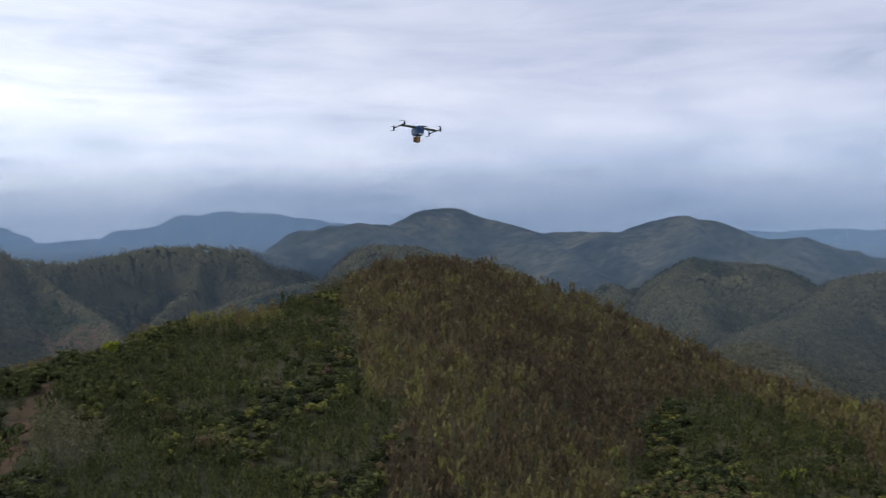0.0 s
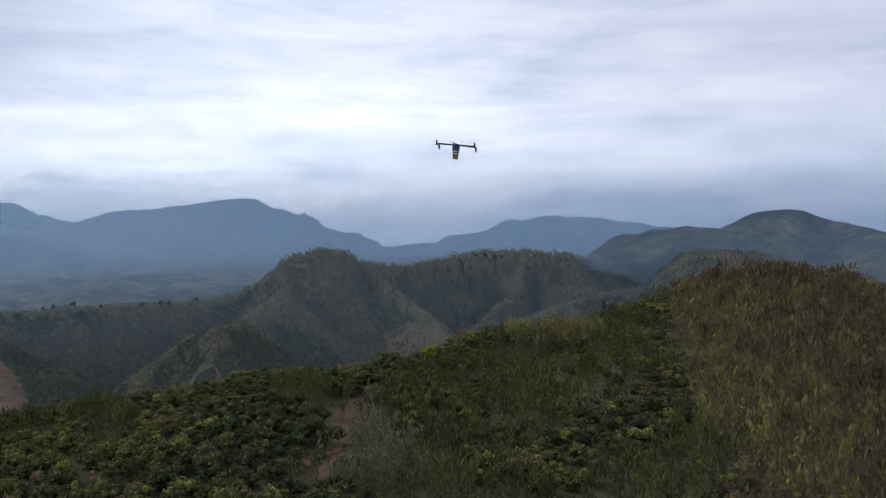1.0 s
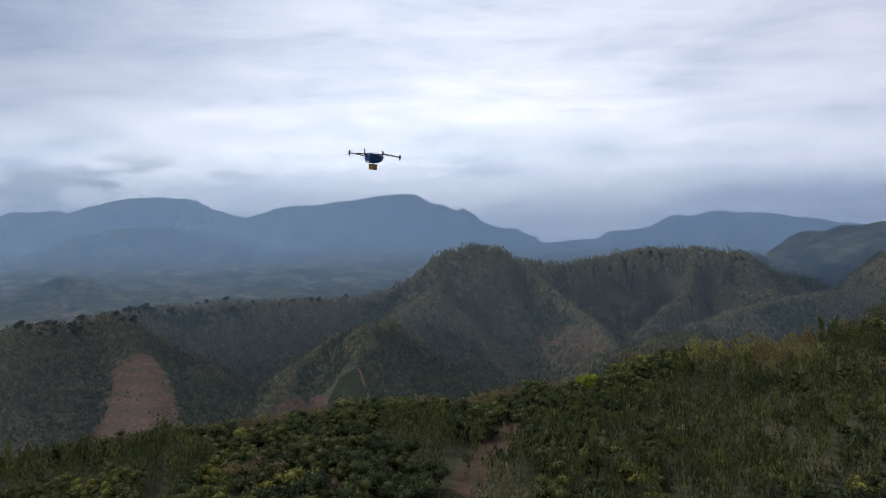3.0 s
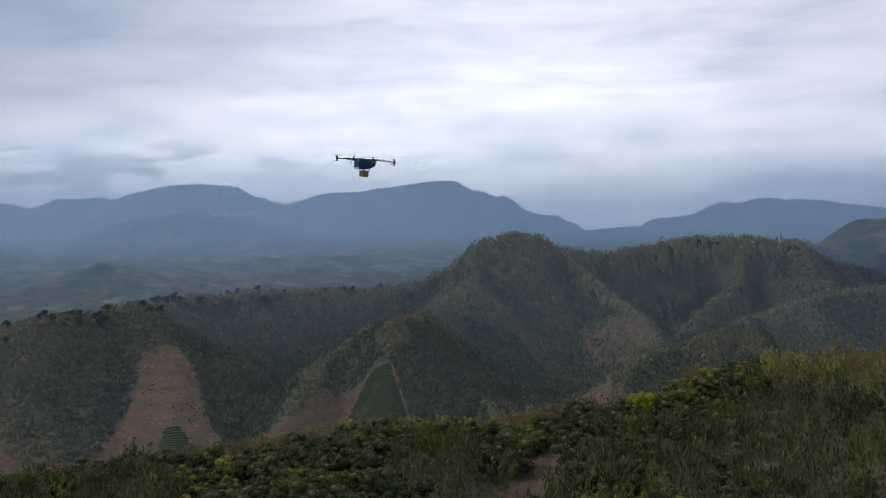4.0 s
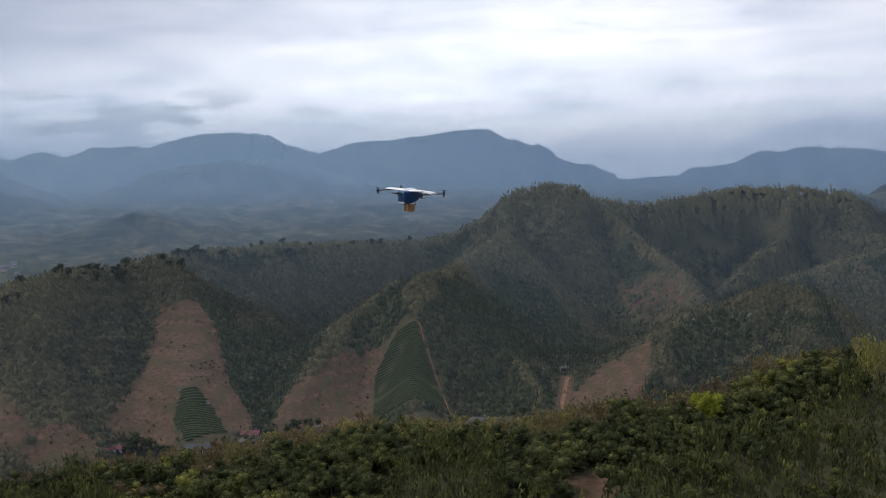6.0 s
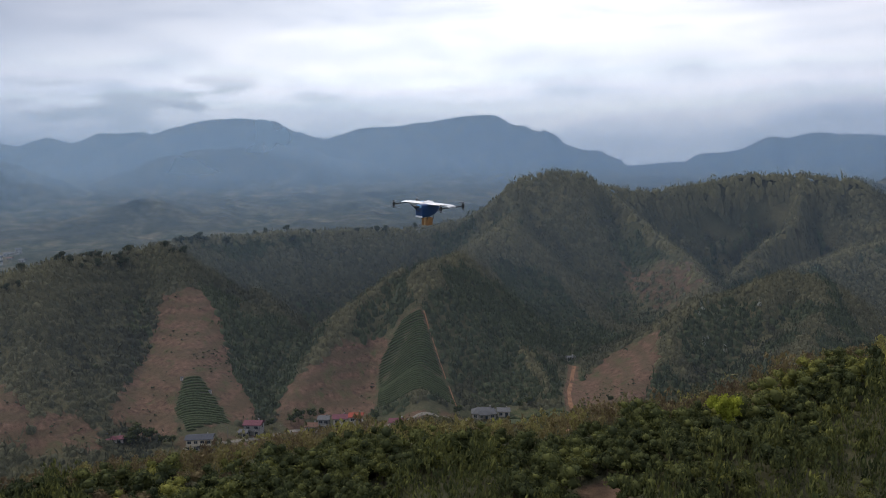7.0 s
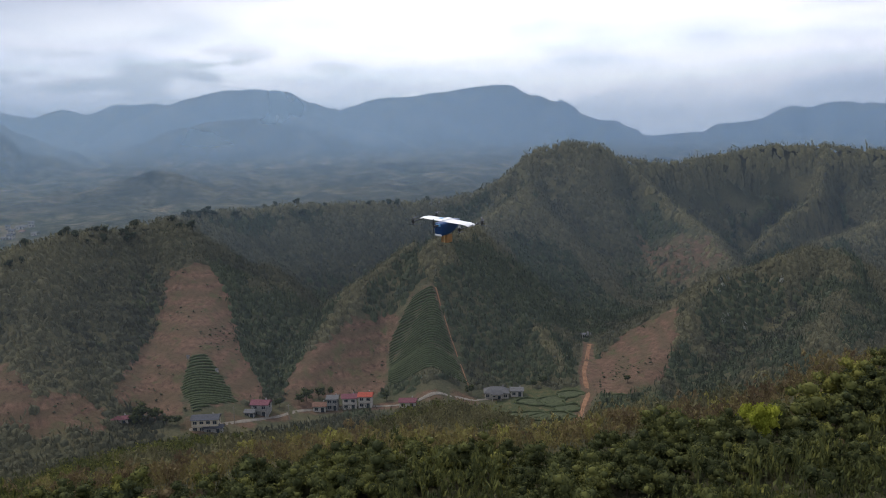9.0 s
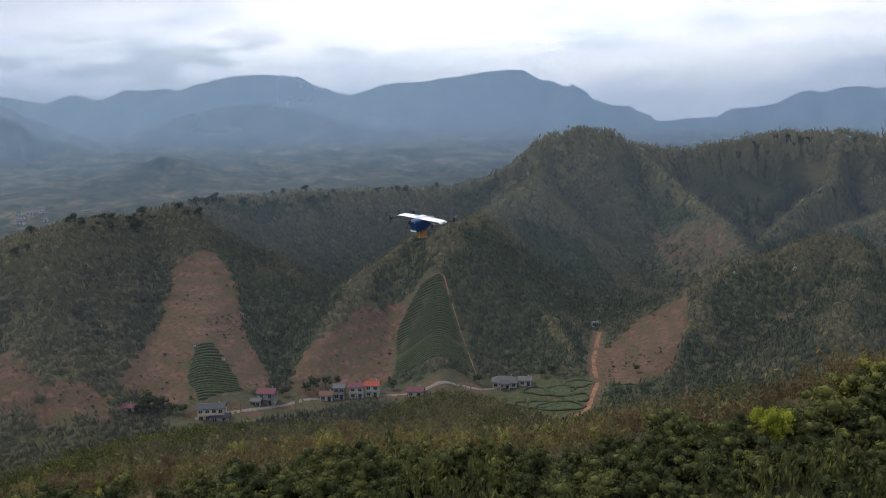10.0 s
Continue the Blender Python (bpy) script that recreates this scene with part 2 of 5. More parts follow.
# crest lines: points (x, y, z), fall to the left and to the right of the line, rounding of the crest
RIDGES = [
    ([(150, -60, 150), (110, 101, 149), (119, 232, 140), (108, 262, 141), (93, 282, 144), (62, 314, 156), (43, 334, 166), (9, 350, 174.5), (-9, 354, 178), (-24, 327, 178), (-39, 286, 173), (-65, 258, 167), (-81, 245, 166), (-93, 218, 161.5), (-95, 222, 160.5), (-109, 205, 159.8), (-128, 189, 161), (-146, 167, 157.3), (-159, 142, 157), (-173, 118, 154), (-190, 60, 153), (-190, -60, 150)], 0.13, 0.66, 14),
    ([(-109, 305, 139), (-138, 327, 125), (-169, 346, 103), (-199, 347, 88)], 0.5, 0.5, 10),
    ([(-139, 236, 136), (-198, 305, 113), (-233, 330, 102), (-248, 327, 90)], 0.56, 0.56, 12),
    ([(-162, 198, 142), (-219, 239, 120), (-249, 239, 111), (-276, 229, 98)], 0.4, 0.4, 12),
    ([(-492, 225, 116), (-506, 286, 125), (-508, 309, 133), (-534, 351, 135), (-544, 387, 133), (-536, 413, 136), (-572, 484, 133), (-570, 545, 132), (-553, 588, 130), (-535, 621, 129), (-513, 667, 128), (-501, 696, 134), (-496, 718, 143), (-493, 743, 155), (-490, 763, 166), (-481, 780, 171), (-470, 796, 173), (-460, 814, 170), (-447, 844, 158), (-424, 889, 150), (-388, 938, 157), (-357, 971, 164), (-312, 996, 165), (-272, 1037, 159)], 0.9, 0.9, 5),
    ([(-481, 735, 140), (-442, 671, 135), (-437, 625, 125), (-416, 565, 121), (-389, 510, 125), (-373, 484, 104), (-346, 448, 80), (-320, 421, 68)], 0.85, 0.85, 4),
    ([(-392, 514, 123), (-364, 530, 99), (-325, 521, 79), (-290, 496, 65)], 0.78, 0.78, 4),
    ([(-412, 510, 121), (-412, 468, 105), (-392, 415, 83), (-373, 375, 64)], 0.85, 0.85, 4),
    ([(-534, 416, 134), (-507, 411, 117), (-479, 399, 101), (-426, 360, 86), (-393, 338, 72)], 0.6, 0.6, 10),
    ([(-572, 484, 129), (-529, 476, 108), (-479, 467, 88), (-439, 413, 73), (-408, 378, 65)], 0.82, 0.82, 4),
    ([(-544, 387, 131), (-511, 364, 114), (-470, 334, 97), (-434, 317, 84)], 0.7, 0.7, 5),
    ([(-222, 710, 117), (-191, 635, 99), (-181, 544, 91)], 0.62, 0.62, 5),
    ([(-508, 309, 132), (-469, 300, 104), (-435, 277, 88), (-407, 280, 73)], 0.65, 0.65, 7),
    ([(-110, 850, 138), (-169, 803, 133), (-204, 755, 125), (-222, 709, 115), (-231, 650, 110), (-242, 635, 105), (-255, 614, 102), (-261, 590, 96), (-253, 555, 83), (-248, 502, 68)], 0.72, 0.72, 4),
    ([(-447, 844, 155), (-393, 816, 126), (-338, 774, 108), (-296, 738, 90)], 0.85, 0.85, 4),
    ([(-311, 996, 160), (-299, 937, 122), (-310, 892, 108), (-311, 807, 81)], 0.8, 0.8, 4),
    ([(-272, 1037, 158), (-269, 1198, 150), (-218, 1280, 170), (-175, 1347, 192), (-121, 1473, 183), (-81, 1556, 214), (8, 1578, 212), (61, 1577, 202), (144, 1552, 174), (274, 1422, 177), (322, 1381, 196), (361, 1351, 205), (404, 1318, 192), (455, 1291, 177), (515, 1247, 170), (561, 1204, 144), (661, 1118, 145), (743, 941, 144)], 0.62, 0.62, 6),
    ([(-175, 1347, 192), (-87, 1145, 165), (-35, 998, 156), (53, 897, 145)], 0.6, 0.6, 6),
    ([(61, 1577, 200), (163, 1288, 143), (199, 1029, 106)], 0.6, 0.6, 6),
    ([(361, 1351, 205), (337, 1150, 164), (240, 969, 124), (226, 766, 99), (239, 603, 92)], 0.6, 0.6, 6),
    ([(515, 1247, 170), (366, 1036, 139), (339, 832, 123)], 0.6, 0.6, 6),
    ([(527, 728, 171), (405, 802, 145), (347, 775, 139), (291, 701, 117), (234, 658, 113)], 0.6, 0.6, 6),
    ([(-3376, 1778, 103), (-3337, 1959, 190), (-3299, 2123, 246), (-3244, 2300, 310), (-3179, 2476, 323), (-3072, 2612, 304), (-3008, 2687, 260), (-2933, 2771, 196), (-2817, 2821, 265), (-2690, 2945, 282), (-2537, 3080, 300), (-2419, 3176, 322), (-2318, 3252, 325), (-2242, 3365, 287), (-2136, 3434, 215), (-2020, 3562, 170), (-1966, 3649, 127), (-1898, 3741, 89)], 0.5, 0.5, 10),
    ([(-2013, 3851, 85), (-1861, 3927, 106), (-1756, 3975, 123), (-1664, 4014, 159), (-1525, 4068, 160), (-1358, 4126, 234), (-1280, 4151, 225), (-1161, 4237, 236), (-1022, 4175, 226), (-786, 4277, 205), (-473, 4322, 161), (255, 4341, 94), (1362, 4182, 137), (1698, 4058, 143), (1977, 3930, 146), (2719, 3458, 166)], 0.5, 0.5, 10),
    ([(-4435, 1197, 254), (-4237, 1811, 230), (-4183, 1940, 202), (-4120, 2078, 248), (-4076, 2167, 217), (-4014, 2284, 262), (-3922, 2445, 266), (-3823, 2603, 211)], 0.45, 0.45, 10),
    ([(-2393, 703, 267), (-2418, 969, 228), (-2429, 1080, 186), (-2353, 1133, 160), (-2124, 1151, 77)], 0.45, 0.45, 10),
    ([(-2684, 1372, 37), (-2668, 1619, 108), (-2675, 1800, 165), (-2622, 2052, 201), (-2556, 2292, 194), (-2477, 2454, 145)], 0.4, 0.4, 15),
    ([(-1543, 859, 66), (-1533, 943, 88), (-1520, 1006, 106), (-1493, 1050, 84), (-1417, 1073, 60)], 0.36, 0.36, 8),
    ([(-1738, 790, 62), (-1525, 779, 59), (-1406, 798, 41)], 0.33, 0.33, 15),
]
FLOOR = 62.0


def inside(x, y, outline, soft=6.0):
    """1 within an outline in plan, falling to 0 over the soft edge outside it."""
    x, y = np.asarray(x, float), np.asarray(y, float)
    odd = np.zeros(x.shape, bool)
    dist = np.full(x.shape, 1e9)
    n = len(outline)
    for i in range(n):
        (ax, ay), (bx, by) = outline[i], outline[(i + 1) % n]
        cross = (ay > y) != (by > y)
        odd ^= cross & (x < (bx - ax) * (y - ay) / (by - ay if by != ay else 1e-9) + ax)
        dx, dy = bx - ax, by - ay
        s = np.clip(((x - ax) * dx + (y - ay) * dy) / (dx * dx + dy * dy + 1e-9), 0, 1)
        dist = np.minimum(dist, np.hypot(x - ax - s * dx, y - ay - s * dy))
    return np.where(odd, 1.0, np.clip(1 - dist / soft, 0, 1))


def crest_height(x, y, points, fall_left, fall_right, rounding):
    """The height that one crest line gives, and how far that lies below the crest."""
    parts = []
    for (ax, ay, az), (bx, by, bz) in zip(points[:-1], points[1:]):
        dx, dy = bx - ax, by - ay
        s = np.clip(((x - ax) * dx + (y - ay) * dy) / (dx * dx + dy * dy), 0, 1)
        d = np.hypot(x - ax - s * dx, y - ay - s * dy)
        parts.append((d, az + (bz - az) * s))
    fall = fall_right
    if fall_left != fall_right:
        fall = fall_right + (fall_left - fall_right) * inside(x, y, [(p[0], p[1]) for p in points], 25.0)
        d0 = np.min([d for d, z in parts], axis=0)
        w = [np.exp(-(d - d0) / 14) for d, z in parts]
        z0 = sum(a * z for a, (d, z) in zip(w, parts)) / sum(w)
        parts = [(d0, z0)]
    best, drop = np.full(x.shape, -1e3), np.zeros(x.shape)
    for d, z in parts:
        run = fall * (np.sqrt(d * d + rounding * rounding) - rounding) + 0.4 * np.maximum(d - 150, 0)
        better = z - run > best
        best, drop = np.where(better, z - run, best), np.where(better, run, drop)
    return best, drop


def land(x, y):
    """The height of the ground, for arrays of places."""
    x, y = np.asarray(x, float), np.asarray(y, float)
    r = np.hypot(x + 30, y - 60)
    far = np.clip((r - 950) / 700, 0, 1)
    wx = x + 3 * fbm(x, y, 70, 2, 5) + far * 25 * fbm(x, y, 400, 2, 6)
    wy = y + 3 * fbm(x, y, 70, 2, 8) + far * 25 * fbm(x, y, 400, 2, 9)
    k = 1.4 + 2.5 * far
    plain_floor = FLOOR - 12 * np.clip((r - 800) / 900, 0, 1) + 2.0 * fbm(x, y, 60, 3, 31) + far * (10 * np.maximum(ridged(x, y, 420, 3, 40), -0.5) + 11 * ridged(x, y, 150, 4, 43))
    near = np.clip(1 - (r - 190) / 120, 0, 1)
    mid = (1 - near) * (1 - far)
    beyond = np.clip((r - 780) / 150, 0, 1) * (1 - np.clip((r - 1700) / 500, 0, 1))
    rough = beyond * 30 * (ridged(x, y, 260, 4, 55) - 0.6) + mid * (1.6 * ridged(x, y, 60, 3, 51) - 0.7) + far * 62 * (ridged(x, y, 460, 5, 71) - 0.5)
    heights = []
    for pts, fl, fr, r0 in RIDGES:
        h, drop = crest_height(wx, wy, pts, fl, fr, r0)
        heights.append(h + rough * np.clip(drop / (18 + 110 * far), 0, 1))
    top = np.max(heights, axis=0)
    total = sum(np.exp(np.clip((h - top) / k, -40, 0)) for h in heights)
    h = top + k * np.log(total) * 0.5
    h = h + np.clip((h - plain_floor) / 50, 0, 1) * (near * 1.4 * fbm(x, y, 28, 3, 61) + mid * 0.7 * fbm(x, y, 25, 2, 66) + far * 5 * fbm(x, y, 90, 3, 81))
    kk = 5.0
    m = np.maximum(h, plain_floor)
    return m + kk * np.log(np.exp((h - m) / kk) + np.exp((plain_floor - m) / kk)) - 0.3


def along(x, y, line, width):
    """1 on a track of that width, falling to 0 beside it."""
    dist = np.full(np.shape(x), 1e9)
    for (ax, ay), (bx, by) in zip(line[:-1], line[1:]):
        dx, dy = bx - ax, by - ay
        s = np.clip(((x - ax) * dx + (y - ay) * dy) / (dx * dx + dy * dy), 0, 1)
        dist = np.minimum(dist, np.hypot(x - ax - s * dx, y - ay - s * dy))
    return np.clip(1.5 - dist / width, 0, 1)


BARE = [
    [(-499, 396), (-495, 415), (-476, 413), (-444, 397), (-417, 382), (-381, 368), (-382, 353), (-386, 328), (-415, 313), (-439, 337), (-469, 369)],
    [(-381, 469), (-377, 450), (-349, 421), (-368, 389), (-371, 374), (-389, 396), (-389, 416), (-392, 443)],
    [(-267, 578), (-250, 537), (-243, 505), (-251, 486), (-269, 490), (-290, 528), (-292, 568)],
    [(-451, 276), (-436, 279), (-419, 276), (-415, 267), (-435, 255)],
    [(-423, 288), (-419, 298), (-408, 300), (-398, 295), (-406, 270)],
    [(-396, 771), (-358, 766), (-317, 769), (-295, 734), (-323, 723), (-349, 729), (-384, 758)],
]
TEA = [
    [(-419, 353), (-415, 361), (-401, 360), (-382, 355), (-382, 330), (-403, 337)],
    [(-381, 475), (-371, 484), (-346, 467), (-318, 449), (-349, 421), (-375, 450)],
]
FIELDS = [
    [(-293, 469), (-274, 488), (-252, 446), (-275, 421), (-296, 431)],
]
TRACK = [(-310, 554), (-284, 504), (-268, 482), (-254, 449), (-259, 425)]
LANE = [(-374, 323), (-369, 337), (-365, 362), (-359, 381), (-346, 398), (-321, 411), (-307, 441), (-295, 463)]
GROVE = [(-39, 288), (-28, 233), (-20, 191), (-13, 159), (-10, 140), (-9, 126), (79, 130), (125, 100), (135, 232), (110, 290), (62, 330), (9, 366), (-12, 370), (-40, 340)]
GREEN_IN_GROVE = [[(51, 242), (65, 259), (86, 259), (97, 235), (96, 186), (74, 134), (29, 145)]]
GROVE_PATCHES = [[(-87, 169), (-76, 176), (-66, 155), (-75, 145)], [(-85, 262), (-60, 270), (-52, 250), (-78, 240)], [(-93, 175), (-86, 177), (-66, 151), (-75, 144)]]
GAP = [(-100, 203), (-97, 184), (-90, 165), (-86, 152)]
DARKWOOD = [[(-386, 510), (-391, 554), (-311, 524), (-280, 498), (-319, 457), (-352, 473)], [(-493, 427), (-474, 433), (-450, 460), (-381, 372), (-426, 389)], [(-590, 470), (-590, 560), (-556, 560), (-541, 462)], [(-264, 589), (-246, 627), (-225, 633), (-219, 602), (-242, 562)], [(-485, 696), (-490, 711), (-482, 728), (-445, 696), (-433, 652)], [(-403, 784), (-395, 808), (-369, 851), (-327, 770), (-356, 771), (-396, 780)]]
MIXEDWOOD = [[(-262, 590), (-252, 500), (-175, 500), (-150, 640), (-222, 712), (-244, 640)], [(-495, 415), (-520, 445), (-470, 470), (-430, 415), (-395, 380), (-440, 400)]]
NEAR_BOX = [(-340, 60), (190, 60), (190, 400), (-200, 400), (-235, 345), (-340, 250)]
VILLAGE_TREES = [(-396.4, 314.1, 4.2), (-390.3, 316.5, 3.6), (-396.0, 310.3, 3.2), (-384.3, 318.5, 2.6), (-365.7, 382.6, 3.2), (-364.0, 389.0, 3), (-365.5, 377.8, 2.6), (-379.9, 321.3, 2.4), (-369.5, 369.1, 2.2), (-338.4, 410.0, 2.4), (-362.9, 395.3, 2.4), (-254.4, 496.4, 2.2), (-311.5, 442.4, 2.4), (-295.5, 473.2, 2.2), (-292.6, 479.1, 2.2)]
TEA_PATH = [(-370, 484), (-348, 469), (-332, 459), (-315, 446)]


def bare_cover(x, y):
    v = np.zeros(np.shape(x))
    for i, o in enumerate(BARE):
        v = np.maximum(v, (0.55 if i == 5 else 1.0) * inside(x, y, o))
    for o in TEA:
        v = np.where(inside(x, y, o, 3.0) > 0.5, 0.45, v)
    v = np.maximum(v, along(x, y, TRACK, 3.0))
    v = np.maximum(v, 0.8 * along(x, y, GAP, 3.5))
    return np.maximum(v, along(x, y, LANE, 3.5))


def grass_cover(x, y):
    v = np.zeros(np.shape(x))
    for o in FIELDS:
        v = np.maximum(v, inside(x, y, o, 8.0))
    return v * (1 - along(x, y, TRACK, 3.0))


def wooded(x, y):
    """1 where trees stand."""
    v = np.ones(np.shape(x))
    for o in BARE[:5] + TEA + FIELDS:
        v = v * (inside(x, y, o, 3.0) < 0.4)
    v = v * (along(x, y, TRACK, 4.0) < 0.2) * (along(x, y, LANE, 9.0) < 0.2)
    return v



def mesh_of(name, verts, faces_flat, corners, mats, smooth=False, tint=None):
    """A mesh object from arrays; all faces have the same number of corners."""
    me = bpy.data.meshes.new(name)
    nf = len(faces_flat) // corners
    me.vertices.add(len(verts))
    me.vertices.foreach_set("co", np.asarray(verts, np.float32).ravel())
    me.loops.add(len(faces_flat))
    me.loops.foreach_set("vertex_index", np.asarray(faces_flat, np.int32))
    me.polygons.add(nf)
    me.polygons.foreach_set("loop_start", np.arange(nf, dtype=np.int32) * corners)
    me.polygons.foreach_set("use_smooth", np.full(nf, smooth))
    me.update(calc_edges=True)
    for mat in mats:
        me.materials.append(mat)
    if tint is not None:
        me.attributes.new("tint", "FLOAT", "POINT").data.foreach_set("value", np.asarray(tint, np.float32))
    return me


def make_ground():
    inner = np.radians(np.arange(-62, 104.01, 0.31))
    outer = np.radians(np.arange(106, 297, 2.5))
    yaw = np.concatenate([inner, outer])
    rad = 4.0 * np.power(1.019, np.arange(0, 400))
    rad = rad[rad < 4880]
    A, Rr = np.meshgrid(yaw, rad)
    x, y = -30 - Rr * np.sin(A), 60 + Rr * np.cos(A)
    z = land(x, y)
    na, nr = len(yaw), len(rad)
    verts = np.stack([x, y, z], -1).reshape(-1, 3)
    i = np.arange(nr - 1)[:, None] * na
    j = np.arange(na)[None, :]
    j2 = (j + 1) % na
    quads = np.stack([i + j, i + na + j, i + na + j2, i + j2], -1).reshape(-1)
    verts = np.vstack([verts, [[-30, 60, float(land(np.array([-30.0]), np.array([60.0]))[0])]]])
    hub = np.full(na, len(verts) - 1)
    ring = np.arange(na)
    pairs = np.stack([hub[::2], ring[::2], (ring[::2] + 1) % na, (ring[::2] + 2) % na], -1)[:-1].reshape(-1)
    last = np.array([len(verts) - 1, ring[::2][-1], (ring[::2][-1] + 1) % na, 0])
    quads = np.concatenate([quads, pairs, last])
    me = mesh_of("ground", verts, quads, 4, [GROUND], True)
    me.flip_normals()
    fx, fy = verts[:, 0], verts[:, 1]
    close = np.hypot(fx + 60, fy - 130) < 1100
    for name, fn in (("bare", bare_cover), ("grass", grass_cover)):
        v = np.zeros(len(verts), np.float32)
        v[close] = fn(fx[close], fy[close])
        me.attributes.new(name, "FLOAT", "POINT").data.foreach_set("value", v)
    far = np.clip((np.hypot(fx + 60, fy - 130) - 820) / 160, 0, 1)
    me.attributes.new("distant_woods", "FLOAT", "POINT").data.foreach_set("value", far.astype(np.float32))
    ob = new("ground", me)
    tagged(ob, "hilly ground with scrub, leaf litter and cut red earth", "ground", kind="structure")
    return ob


ground = make_ground()

# ---------------------------------------------------------------- sheets standing in for haze over the valleys


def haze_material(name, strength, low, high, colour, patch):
    """Stand-in haze sheet: lets most light through, scatters a little, thinner with height and in patches."""
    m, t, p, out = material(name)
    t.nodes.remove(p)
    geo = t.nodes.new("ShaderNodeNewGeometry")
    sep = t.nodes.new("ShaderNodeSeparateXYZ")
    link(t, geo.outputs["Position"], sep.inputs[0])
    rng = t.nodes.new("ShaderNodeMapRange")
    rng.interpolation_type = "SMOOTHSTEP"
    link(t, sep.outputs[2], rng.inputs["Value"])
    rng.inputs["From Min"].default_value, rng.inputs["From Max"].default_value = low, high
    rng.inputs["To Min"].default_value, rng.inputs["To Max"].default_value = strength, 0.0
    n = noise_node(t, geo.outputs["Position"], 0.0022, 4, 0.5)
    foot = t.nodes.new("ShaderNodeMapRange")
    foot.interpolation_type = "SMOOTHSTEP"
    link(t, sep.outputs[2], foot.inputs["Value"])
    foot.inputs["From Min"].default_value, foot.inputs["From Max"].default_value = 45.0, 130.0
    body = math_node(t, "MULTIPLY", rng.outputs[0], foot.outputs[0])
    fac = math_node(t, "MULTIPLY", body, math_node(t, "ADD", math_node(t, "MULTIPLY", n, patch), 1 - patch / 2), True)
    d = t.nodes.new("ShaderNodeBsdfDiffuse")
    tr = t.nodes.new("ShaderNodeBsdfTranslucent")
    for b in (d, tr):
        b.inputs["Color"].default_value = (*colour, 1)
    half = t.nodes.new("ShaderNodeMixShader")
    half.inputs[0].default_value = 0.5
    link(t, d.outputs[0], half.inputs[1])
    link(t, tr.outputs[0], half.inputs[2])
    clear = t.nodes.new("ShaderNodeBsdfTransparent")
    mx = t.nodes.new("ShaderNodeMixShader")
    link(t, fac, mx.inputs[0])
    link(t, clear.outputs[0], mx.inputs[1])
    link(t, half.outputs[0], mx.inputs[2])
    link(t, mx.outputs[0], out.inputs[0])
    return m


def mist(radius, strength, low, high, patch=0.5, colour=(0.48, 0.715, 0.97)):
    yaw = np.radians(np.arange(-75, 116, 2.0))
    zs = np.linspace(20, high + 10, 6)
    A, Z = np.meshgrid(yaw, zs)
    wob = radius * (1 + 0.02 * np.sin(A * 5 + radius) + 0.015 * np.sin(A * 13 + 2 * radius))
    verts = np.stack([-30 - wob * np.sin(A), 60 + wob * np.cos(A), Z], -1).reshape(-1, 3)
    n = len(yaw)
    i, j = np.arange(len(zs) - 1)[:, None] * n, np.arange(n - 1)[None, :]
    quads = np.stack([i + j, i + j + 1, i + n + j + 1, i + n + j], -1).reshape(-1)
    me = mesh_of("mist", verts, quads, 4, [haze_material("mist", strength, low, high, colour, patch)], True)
    ob = new("haze_sheet", me)
    tagged(ob, "upright see-through blue-grey sheet standing in for valley haze", "mist", kind="structure")


# upright curved sheets added between the hills in place of haze in the air
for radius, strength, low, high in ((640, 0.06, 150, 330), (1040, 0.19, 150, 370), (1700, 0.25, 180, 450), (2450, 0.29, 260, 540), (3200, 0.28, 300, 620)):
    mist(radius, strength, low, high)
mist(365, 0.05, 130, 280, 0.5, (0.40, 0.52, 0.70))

# ---------------------------------------------------------------- woods


def ico(n):
    bm = bmesh.new()
    bmesh.ops.create_icosphere(bm, subdivisions=n, radius=1)
    v = np.array([p.co[:] for p in bm.verts])
    f = np.array([[q.index for q in p.verts] for p in bm.faces])
    bm.free()
    return v, f


ICO = {1: ico(1), 2: ico(2)}


def blades(rng, centre, normal, along_dir, length, width):
    """Leaf clumps: pointed four-cornered blades, each bent a little. Arrays in, vertices and triangles out."""
    n = len(centre)
    normal = normal / (np.linalg.norm(normal, axis=1, keepdims=True) + 1e-9)
    u = along_dir - normal * np.sum(along_dir * normal, 1, keepdims=True)
    u /= np.linalg.norm(u, axis=1, keepdims=True) + 1e-9
    v = np.cross(normal, u)
    L, W = length[:, None], width[:, None]
    bend = normal * L * 0.18
    verts = np.stack([centre - u * L - bend, centre + v * W, centre + u * L - bend, centre - v * W], 1).reshape(-1, 3)
    q = np.arange(n)[:, None] * 4
    tris = np.concatenate([q + [0, 1, 3], q + [1, 2, 3]], 1).reshape(-1, 3)
    return verts, tris


